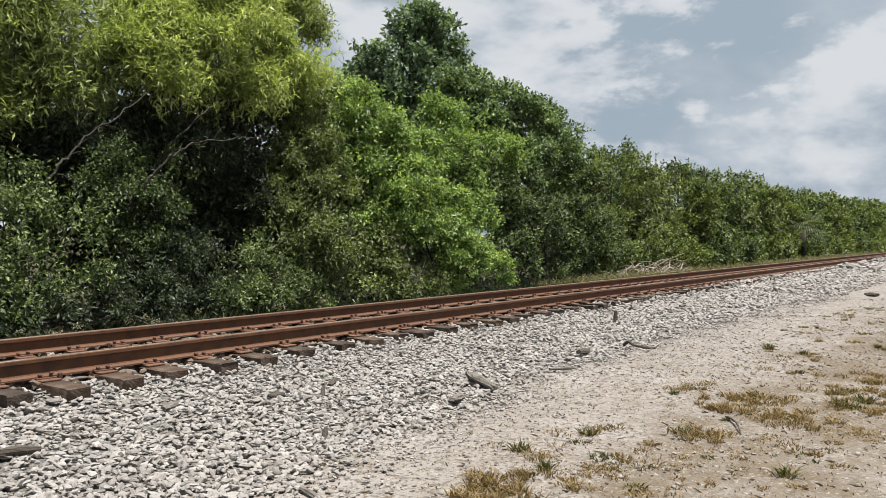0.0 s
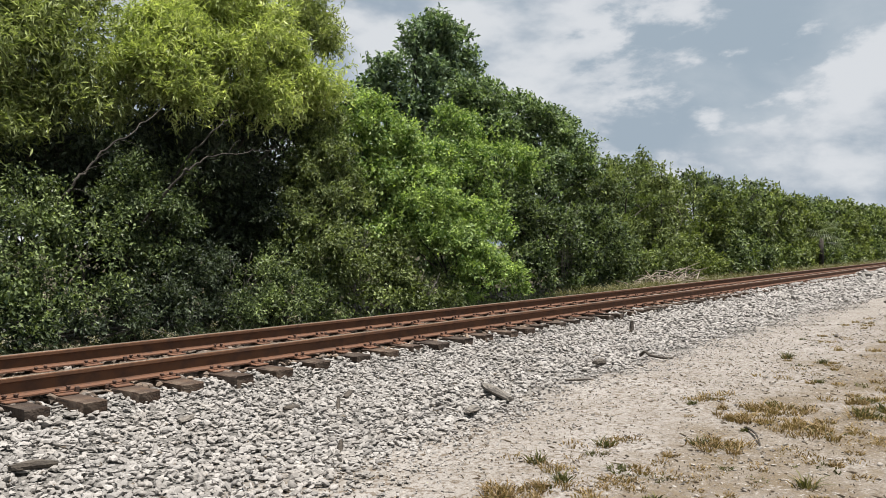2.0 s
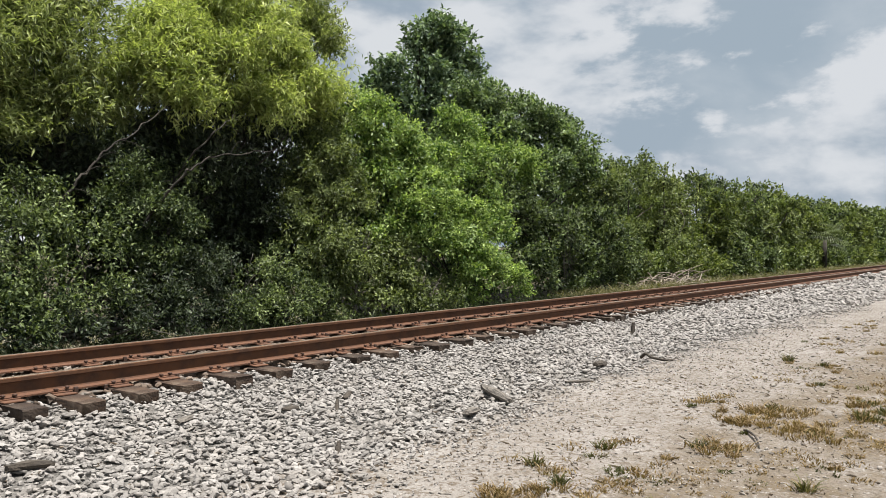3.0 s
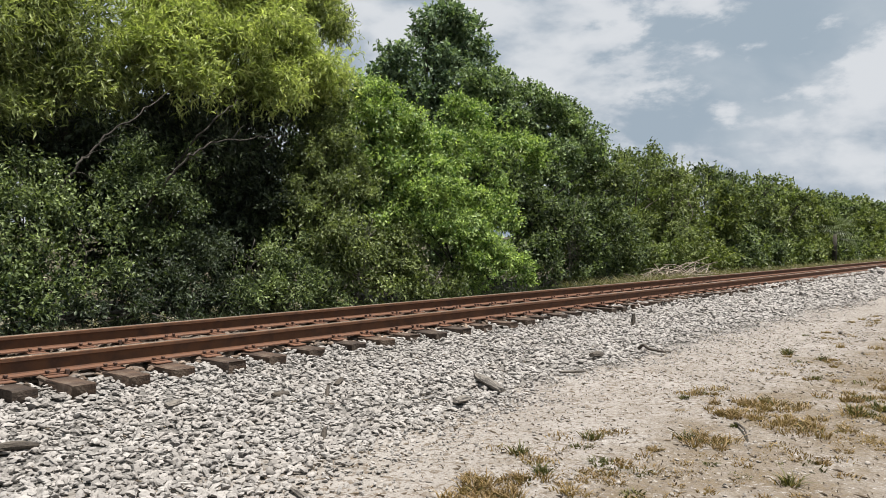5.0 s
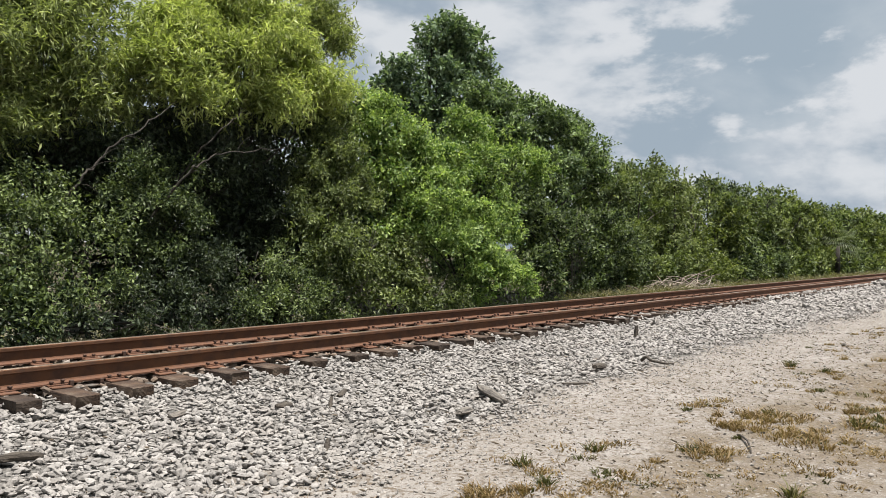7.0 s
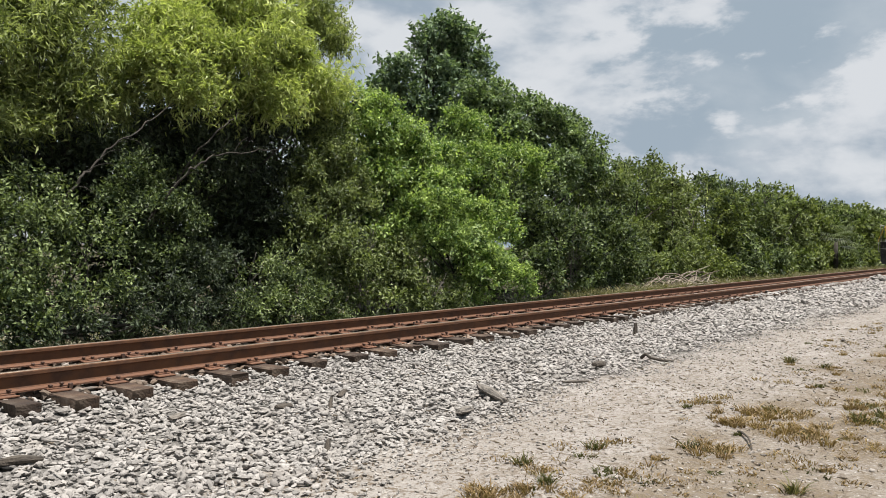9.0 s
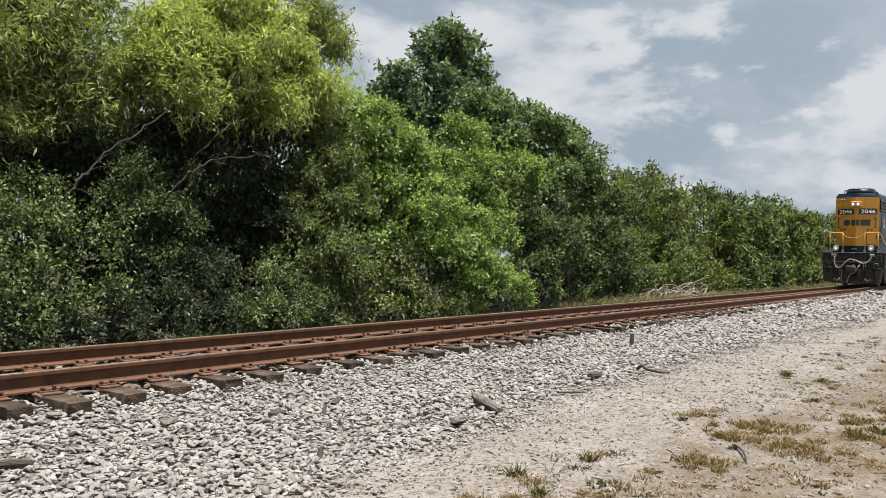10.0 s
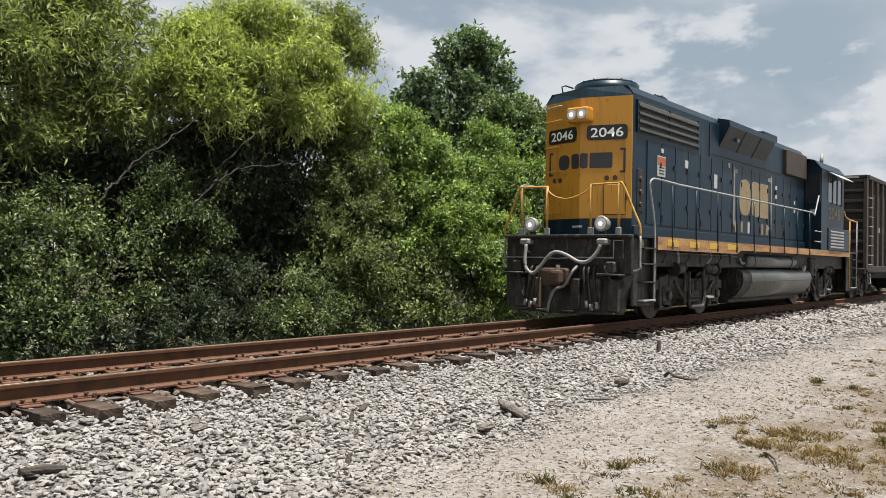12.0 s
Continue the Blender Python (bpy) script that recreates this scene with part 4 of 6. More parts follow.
def make_grass():
    rng = np.random.default_rng(21)
    dry, green = [], []
    # the larger patches: centre, half size, tufts
    for x, y, sx, sy, n, h in ((7.35, -6.02, 0.7, 0.35, 34, 0.1), (6.12, -6.13, 0.28, 0.16, 10, 0.11), (6.96, -6.58, 0.5, 0.2, 16, 0.09), (4.04, -5.54, 0.42, 0.26, 40, 0.09), (4.57, -5.89, 0.5, 0.2, 24, 0.06), (8.24, -7.05, 0.9, 0.35, 30, 0.1), (9.44, -6.9, 0.6, 0.4, 16, 0.09),
                               (7.95, -5.41, 0.8, 0.15, 12, 0.07), (5.22, -5.38, 0.8, 0.25, 12, 0.06), (4.89, -6.28, 1.2, 0.5, 40, 0.045), (6.7, -7, 1.6, 0.5, 40, 0.05), (10.34, -5.87, 1.5, 0.5, 16, 0.06), (16.02, -5.53, 3, 0.5, 24, 0.08), (13.13, -6.82, 2.5, 0.7, 30, 0.08)):
        for _ in range(n):
            tx, ty = x + rng.normal(0, sx * 0.55), y + rng.normal(0, sy * 0.55)
            (green if rng.random() < 0.13 else dry).append((tx, ty, rng.uniform(0.03, 0.12), h * rng.uniform(0.45, 1.1), rng.integers(24, 70)))
    for x, y, h in ((11.46, -5.36, 0.14), (6.04, -6.01, 0.1), (4.85, -5.27, 0.1), (5.6, -5.44, 0.1), (9.7, -6.1, 0.07), (5.35, -6.92, 0.12), (7.74, -6.87, 0.14), (8.1, -7, 0.13), (11.15, -5.85, 0.1)):
        green.append((x, y, 0.055, h, 46))
        dry.append((x, y, 0.08, h * 0.7, 26))
    tagged(new("dry_grass", blade_mesh("dry_grass", rng, dry, DRY, 0.005)), "dry straw-coloured grass tufts in the sand", "grass", kind="stuff")
    tagged(new("green_weeds", blade_mesh("green_weeds", rng, green, GREENGRASS, 0.006)), "low green weeds growing in the sand", "weeds", kind="stuff")
    verge = []
    for _ in range(520):
        x = 3 + 60 * rng.random() ** 1.3
        verge.append((x, rng.uniform(2.6, 4.4), rng.uniform(0.06, 0.2), rng.uniform(0.2, 0.5), rng.integers(8, 22)))
    for _ in range(420):
        verge.insert(0, (rng.uniform(3.0, 30), rng.uniform(3.0, 5.2), rng.uniform(0.08, 0.25), rng.uniform(0.25, 0.6), rng.integers(14, 30)))
    tagged(new("verge_grass", blade_mesh("verge_grass", rng, verge[:680], VERGE, 0.008)), "long green grass along the thicket's foot, darkened for shade", "grass", kind="stuff")
    dryv = [t for t in verge[680:] if t[0] > 22]
    for _ in range(1100):
        x = 23 + 70 * rng.random() ** 1.4
        dryv.append((x, rng.uniform(2.3, 4.4), 0.3, rng.uniform(0.35, 0.75), 16))
    tagged(new("verge_straw", blade_mesh("verge_straw", rng, dryv, STRAW, 0.012)), "dry straw grass beyond the far rail", "grass", kind="stuff")


make_grass()


def make_litter():
    """Dry twigs, chips and leaf scraps strewn on the sand and gravel."""
    rng = np.random.default_rng(31)
    n = 4200
    x, y = 1.5 + 16 * rng.random(n) ** 1.3, np.where(rng.random(n) < 0.9, rng.uniform(-8, -4.2, n), rng.uniform(-4.2, -1.6, n))
    a = rng.uniform(0, np.pi, n)
    l, w = 0.006 + 0.04 * rng.random(n) ** 5, rng.uniform(0.002, 0.005, n)
    d, s = np.stack([np.cos(a), np.sin(a), rng.normal(0, 0.12, n)], -1), np.stack([-np.sin(a), np.cos(a), np.zeros(n)], -1)
    p = np.stack([x, y, ground_z(x, y) + 0.012 + np.where(y > -4.2, 0.03, 0)], -1)
    up = np.array([0, 0, 1.0])
    v = np.stack([p - d * l[:, None] - s * w[:, None], p - d * l[:, None] + s * w[:, None], p + d * l[:, None] * 0.9, p + up * w[:, None] * 1.6, p - d * l[:, None] * 0.5 - up * 0.012], 1).reshape(-1, 3)
    f = np.array([(0, 3, 1), (1, 3, 2), (2, 3, 0), (0, 1, 4), (1, 2, 4), (2, 0, 4)])
    faces = (f[None] + 5 * np.arange(n)[:, None, None]).reshape(-1, 3)
    tagged(new("twig_litter", mesh_np("twig_litter", v, faces, LITTER)), "small dark dry twigs and chips on the ground", "litter", kind="stuff")


LITTER = material("dark dry litter", (0.17, 0.135, 0.10), 0.9, 0, [(30.0, 0.45, 0.7, (0.2, 0.16, 0.11))], island=0.5)
make_litter()


def wood_piece(name, label, x, y, length, width, turn, tilt=0.0, mat=None, seed=0):
    """A split, weathered piece of timber lying on the stones."""
    rng = random.Random(seed)
    n = 8
    b = bmesh.new()
    rings = []
    for i in range(7):
        t = i / 6
        taper = 0.55 + 0.45 * math.sin(math.pi * min(1, max(0.06, t * 0.9 + 0.08)))
        rings.append([b.verts.new(((t - 0.5) * length + rng.uniform(-0.02, 0.02) * length, width * 0.5 * taper * math.cos(a) * rng.uniform(0.75, 1.15), width * 0.32 * taper * math.sin(a) * rng.uniform(0.7, 1.15)))
                      for a in (2 * math.pi * k / n for k in range(n))])
    for r0, r1 in zip(rings, rings[1:]):
        for k in range(n):
            b.faces.new((r0[k], r0[(k + 1) % n], r1[(k + 1) % n], r1[k]))
    b.faces.new(rings[0][::-1])
    b.faces.new(rings[-1])
    me = bpy.data.meshes.new(name)
    b.to_mesh(me)
    b.free()
    me.materials.append(mat or DRIFT)
    ob = tagged(new(name, me), label, "wood")
    z = float(ground_z(np.array(x), np.array(y))) + width * 0.25 + (0.03 if y > -4.2 else 0.0)
    ob.matrix_world = pose(x, y, z, rng.uniform(-15, 15), tilt, turn)
    return ob


wood_piece("wood_block", "split weathered grey timber on the ballast", 7.03, -3.54, 0.60, 0.16, -120, 5, seed=1)
wood_piece("wood_block", "short grey timber leaning in the ballast", 6.12, -3.85, 0.55, 0.11, -155, -8, seed=2)
wood_piece("wood_chip", "dark timber chip on the ballast", 2.67, -2.57, 0.30, 0.11, -10, 4, DARKWOOD, 3)
wood_piece("wood_chip", "dark timber chip on the ballast", 5.13, -2.48, 0.24, 0.08, 15, 5, DARKWOOD, 4)
wood_piece("wood_chip", "dark timber chip on the ballast", 5.96, -2.42, 0.22, 0.07, 25, -8, DARKWOOD, 5)
wood_piece("wood_stake", "small dark stake standing in the ballast", 5.46, -2.76, 0.18, 0.05, 40, -40, DARKWOOD, 6)
wood_piece("wood_stake", "small dark stake standing in the ballast", 4.39, -3.81, 0.13, 0.05, 40, -50, DARKWOOD, 7)
wood_piece("wood_stake", "thin dark stake upright in the gravel", 13.45, -2.27, 0.34, 0.09, 10, -82, DARKWOOD, 8)
wood_piece("wood_block", "dark timber scrap on the gravel", 9.67, -3.45, 0.36, 0.14, 5, 3, DARKWOOD, 9)
wood_piece("wood_chip", "dark timber scrap on the gravel", 8.23, -3.87, 0.34, 0.06, -30, 2, DRIFT, 10)
wood_piece("wood_chip", "dark flat timber scrap in the gravel", 4.26, -2.1, 0.34, 0.08, 30, 3, DRIFT, 11)
wood_piece("wood_block", "dark timber scrap at the gravel's edge", 24.21, -4.93, 0.7, 0.2, 30, 2, DARKWOOD, 12)
wood_piece("wood_chip", "dark timber scrap on the sand road", 15.04, -5.3, 0.5, 0.08, 10, 2, DARKWOOD, 13)
wood_piece("wood_block", "grey stick at the sand's edge", 3.3, -4.75, 0.36, 0.06, 70, 0, DRIFT, 14)


def make_bent(name, label, points, r, mat):
    me = bpy.data.meshes.new(name)
    pts = curve_points(points, 6)
    b = tube_bm(pts, [r * (1 - 0.5 * i / len(pts)) for i in range(len(pts))], 7)
    b.to_mesh(me)
    b.free()
    me.materials.append(mat)
    tagged(new(name, me), label, "stick")


make_bent("bent_stick", "dark curved stick arching off the sand", [(6.8, -6.13, -0.35), (6.7, -6.19, -0.33), (6.53, -6.29, -0.325), (6.37, -6.36, -0.34), (6.27, -6.4, -0.37)], 0.011, DARKWOOD)
make_bent("bent_stick", "dark curved strip lying in the gravel", [(10.61, -3.62, -0.36), (10.54, -3.72, -0.30), (10.46, -3.83, -0.33), (10.53, -3.98, -0.36), (10.73, -4.03, -0.38)], 0.025, DARKWOOD)


def make_brush_pile():
    """A heap of bleached dead branches beyond the far rail."""
    rng = random.Random(12)
    pile = tagged(new("brush_pile"), "heap of bleached dead branches at the thicket's foot", "brush pile")
    pile.location = (31.4, 4.0, -0.6)
    for k in range(190):
        x, y = rng.uniform(-4.2, 4.6), rng.gauss(0, 0.5)
        a, up = rng.uniform(0, 6.28), rng.uniform(0.0, 0.38)
        l = rng.uniform(0.8, 2.0) * (1.25 - abs(x - 0.4) / 5)
        h = rng.uniform(0, 1.3) * max(0.15, 1 - abs(x - 0.6) / 4)
        p = Vector((x, y, -0.1 + h * 0.5))
        d = Vector((math.cos(a), 0.5 * math.sin(a), up))
        pts = curve_points([p, p + d * l * 0.5 + Vector((0, 0, rng.uniform(0, 0.15))), p + d * l + Vector((rng.uniform(-.1, .1), 0, rng.uniform(-0.2, 0.05)))], 4)
        part("dead_branch", tube_bm(pts, [0.03 * (1 - 0.085 * i) for i in range(len(pts))], 5), DEADWOOD, pile)


make_brush_pile()


def make_palm(x, y):
    """A cabbage palm's hanging fronds among the hedgerow."""
    rng = np.random.default_rng(4)
    palm = tagged(new("palm"), "pale green fan palm among the hedgerow trees", "palm")
    palm.location = (x, y, -0.66)
    part("trunk", tube_bm([(0, 0, -0.1), (0.02, 0, 1.2), (0, 0, 2.4)], [0.2, 0.17, 0.15], 10), BARK, palm)
    for k in range(26):
        a = k * 2.4
        el = rng.uniform(-0.7, 1.0)
        d = np.array([np.cos(a) * np.cos(el), np.sin(a) * np.cos(el), np.sin(el)])
        c = np.array([0, 0, 2.4]) + d * 0.8
        side = np.cross(d, (0, 0, 1.0))
        side /= np.linalg.norm(side) + 1e-6
        up = np.cross(side, d)
        v, f = [], []
        for j in range(15):
            t = (j - 7) / 7 * 1.25
            w = d * math.cos(t) + side * math.sin(t)
            e = c + w * 0.75 + up * 0.05
            tip = c + w * 1.15 + np.array([0, 0, -0.35])
            s = np.cross(w, up) * 0.035
            b0 = len(v)
            v += [c - s * 0.3, e - s, tip, e + s, c + s * 0.3]
            f += [(b0, b0 + 1, b0 + 3, b0 + 4), (b0 + 1, b0 + 2, b0 + 3)]
        child("frond", mesh_of("frond", v, f, PALM), palm)


make_palm(66.0, 5.2)


# ---- the train: x = 0 at the hood's front corners, z = 0 on the rail heads, the front towards -x ----
BLUE = material("dark blue paint", (0.00336, 0.016, 0.0288), 0.40, 0, [(1.4, 0.42, 0.68, (0.0064, 0.0224, 0.0368)), ((9.0, 9.0, 0.8), 0.55, 0.72, (0.016, 0.0288, 0.036)), (14.0, 0.62, 0.75, (0.004, 0.0064, 0.008)), ((3.0, 3.0, 0.4), 0.60, 0.80, (0.032, 0.0432, 0.0464)), ((22.0, 22.0, 0.5), 0.60, 0.72, (0.0048, 0.0072, 0.0088))], 0.08, 5, spec=0.25)
YELLOW = material("yellow paint", (0.50, 0.235, 0.020), 0.42, 0, [((5.0, 5.0, 0.6), 0.52, 0.72, (0.38, 0.170, 0.022)), (9.0, 0.62, 0.76, (0.26, 0.125, 0.028)), ((26.0, 26.0, 1.0), 0.62, 0.72, (0.21, 0.11, 0.035))], 0.05, 6)
RAILYELLOW = material("yellow handrail paint", (0.46, 0.25, 0.04), 0.5, 0, [(12.0, 0.5, 0.7, (0.255, 0.134, 0.036))])
SILLYELLOW = material("faded orange sill paint", (0.40, 0.215, 0.07), 0.6, 0, [((1.2, 1, 8), 0.42, 0.66, (0.209, 0.108, 0.049)), (16.0, 0.56, 0.7, (0.112, 0.060, 0.034))])
REFLECT = material("bright yellow reflector", (0.485, 0.291, 0.018), 0.35)
BLACK = material("grimy black steel", (0.012, 0.011, 0.010), 0.6, 0.1, [(5.0, 0.45, 0.7, (0.030, 0.027, 0.023)), ((14.0, 14.0, 2.0), 0.56, 0.70, (0.075, 0.064, 0.050)), (26.0, 0.66, 0.72, (0.13, 0.12, 0.10))], 0.15, 30)
UNDER = material("dusty dark running gear", (0.026, 0.023, 0.020), 0.7, 0.1, [(7.0, 0.45, 0.68, (0.070, 0.060, 0.046)), (30.0, 0.56, 0.7, (0.012, 0.011, 0.010)), ((3.0, 3.0, 9.0), 0.60, 0.70, (0.10, 0.078, 0.055))], 0.2, 40)
SILVER = material("grey tank paint", (0.16, 0.165, 0.155), 0.30, 0.5, [((0.5, 1.5, 10.0), 0.45, 0.65, (0.143, 0.143, 0.138)), (10.0, 0.56, 0.7, (0.048, 0.048, 0.045))], 0.05, 12)
TANKDARK = material("dull grey-green tank paint", (0.049, 0.053, 0.049), 0.5, 0.2, [(6.0, 0.45, 0.7, (0.075, 0.078, 0.072))])
WHITE = material("white paint", (0.437, 0.430, 0.412), 0.5, 0, [(20.0, 0.55, 0.75, (0.316, 0.303, 0.279))])
PALERAIL = material("pale grey handrail", (0.279, 0.279, 0.267), 0.45, 0, [(14.0, 0.5, 0.7, (0.182, 0.182, 0.176))])
HOSE = material("pale grey hose", (0.243, 0.234, 0.218), 0.6, 0, [(18.0, 0.5, 0.7, (0.146, 0.139, 0.127))])
TAN = material("faded tan lettering", (0.255, 0.194, 0.103), 0.6, 0, [(8.0, 0.5, 0.7, (0.182, 0.134, 0.073))])
PALETAN = material("faded white bracket paint", (0.255, 0.237, 0.200), 0.6, 0, [(7.0, 0.45, 0.7, (0.157, 0.146, 0.121))])
NAVY = material("dark logo paint", (0.028, 0.028, 0.034), 0.5)
BOARD = material("black number board", (0.012, 0.011, 0.010), 0.3)
BOARDTEXT = material("white number board figures", (0.85, 0.85, 0.82), 0.4)
GRILLE = material("grey-green louvre metal", (0.0503, 0.0525, 0.0435), 0.5, 0.2, [((1, 1, 18), 0.45, 0.65, (0.0323, 0.0345, 0.0292))])
BROWNBOX = material("brown filter housing", (0.040, 0.030, 0.021), 0.7, 0, [(4.0, 0.45, 0.7, (0.057, 0.040, 0.029))])
CARBROWN = material("weathered brown freight car paint", (0.0208, 0.0144, 0.0112), 0.7, 0, [((2.0, 2.0, 0.5), 0.45, 0.68, (0.0344, 0.0256, 0.0208)), (11.0, 0.55, 0.7, (0.0208, 0.0152, 0.012))], 0.1, 20)
# ribs and posts: a lighter brown than the car walls
CARRIB = material("lighter brown freight car rib", (0.0739, 0.057, 0.045), 0.75, 0, [(6.0, 0.45, 0.7, (0.0544, 0.0391, 0.0298))])
RUSTBROWN = material("rusty coupler steel", (0.070, 0.041, 0.026), 0.75, 0.1, [(10.0, 0.45, 0.7, (0.041, 0.026, 0.017))], 0.3, 40)
TANRUST = material("tan rust-stained steel", (0.13, 0.095, 0.048), 0.75, 0, [(9.0, 0.45, 0.7, (0.075, 0.050, 0.028)), (30.0, 0.55, 0.7, (0.05, 0.035, 0.022))], 0.2, 40)
# flat black that holds the shade of an open gap
GAPBLACK = material("black of a shaded gap", (0.005, 0.005, 0.005), 0.8)
ORANGE = material("orange warning paint", (0.376, 0.097, 0.036), 0.5)
STEEL = material("scuffed wheel steel", (0.058, 0.049, 0.043), 0.45, 0.6, [(9.0, 0.45, 0.7, (0.032, 0.026, 0.023))])


def glass_material():
    m = bpy.data.materials.new("dark cab glass")
    m.use_nodes = True
    b = m.node_tree.nodes["Principled BSDF"]
    b.inputs["Base Color"].default_value = (0.02, 0.025, 0.028, 1)
    b.inputs["Roughness"].default_value, b.inputs["Coat Weight"].default_value = 0.06, 0.4
    return m


def lamp_material(strength):
    m = bpy.data.materials.new("lit lamp lens")
    m.use_nodes = True
    b = m.node_tree.nodes["Principled BSDF"]
    b.inputs["Base Color"].default_value = (0.35, 0.34, 0.31, 1)
    b.inputs["Roughness"].default_value = 0.15
    b.inputs["Emission Color"].default_value, b.inputs["Emission Strength"].default_value = (1.0, 0.94, 0.84, 1), strength
    return m


GLASS = glass_material()
LENS = lamp_material(0.10)
BULB = lamp_material(1.2)


def framed(o, u, v):
    """A frame with its x along u, y along v and z out of the surface."""
    u, v = Vector(u).normalized(), Vector(v).normalized()
    m = Matrix.Identity(4)
    for i, a in enumerate((u, v, u.cross(v))):
        m.col[i][:3] = a
    m.col[3][:3] = o
    return m


def slab(name, mat, parent, m, u0, u1, v0, v1, t=0.01, bevel=0.0, label="", corner=0.0):
    """A thin plate lying on the surface of frame m; corner rounds its outline."""
    if corner:
        b = bmesh.new()
        ring = []
        for cx, cy, a0 in ((u1 - corner, v1 - corner, 0), (u0 + corner, v1 - corner, 90), (u0 + corner, v0 + corner, 180), (u1 - corner, v0 + corner, 270)):
            ring += [b.verts.new((cx + corner * math.cos(radians(a0 + k * 22.5)), cy + corner * math.sin(radians(a0 + k * 22.5)), t)) for k in range(5)]
        b.faces.new(ring)
        ex = bmesh.ops.extrude_face_region(b, geom=b.faces[:])
        bmesh.ops.translate(b, verts=[v for v in ex["geom"] if isinstance(v, bmesh.types.BMVert)], vec=(0, 0, -t))
        bmesh.ops.recalc_face_normals(b, faces=b.faces[:])
    else:
        b = box_bm(u0, u1, v0, v1, 0, t, bevel)
    b.transform(m)
    return part(name, b, mat, parent, label)


def figures(name, text, mat, parent, m, cx, cy, height, width=None, t=0.004):
    """Figures in the built-in font, standing on the surface of frame m."""
    cu = bpy.data.curves.new(name, "FONT")
    cu.body, cu.align_x, cu.align_y, cu.size, cu.extrude, cu.offset = text, "CENTER", "CENTER", 1.0, 0.0, 0.012
    ob = bpy.data.objects.new(name, cu)
    scene.collection.objects.link(ob)
    dg = bpy.context.evaluated_depsgraph_get()
    me = bpy.data.meshes.new_from_object(ob.evaluated_get(dg))
    bpy.data.objects.remove(ob)
    co = np.array([v.co for v in me.vertices])
    lo, hi = co.min(0), co.max(0)
    sy = height / (hi[1] - lo[1])
    sx = sy if width is None else width / (hi[0] - lo[0])
    mid = (lo + hi) / 2
    me.transform(m @ Matrix.Translation((cx, cy, t)) @ Matrix.Diagonal((sx, sy, 1, 1)) @ Matrix.Translation((-mid[0], -mid[1], 0)))
    me.materials.clear()
    me.materials.append(mat)
    ob = new(name, me)
    ob.parent = parent
    return ob


def wheelset(parent, x, r):
    """An axle with its two flanged wheels; it turns as the train rolls."""
    b = cyl_bm((0, -1.0, 0), (0, 1.0, 0), 0.085, n=12)
    for s in (-1, 1):
        cyl_bm((0, s * 0.69, 0), (0, s * 0.82, 0), r, n=40, bm=b, bevel=0.012)
        cyl_bm((0, s * 0.665, 0), (0, s * 0.695, 0), r + 0.026, n=40, bm=b)
        cyl_bm((0, s * 0.80, 0), (0, s * 0.86, 0), r * 0.36, n=20, bm=b, bevel=0.015)
        for k in range(6):
            a = k * math.pi / 3
            cyl_bm((0.66 * r * math.cos(a), s * 0.815, 0.66 * r * math.sin(a)), (0.66 * r * math.cos(a), s * 0.824, 0.66 * r * math.sin(a)), 0.05, n=10, bm=b)
    ob = part("wheelset", b, STEEL, parent)
    ob.location = (x, 0, r)
    return ob


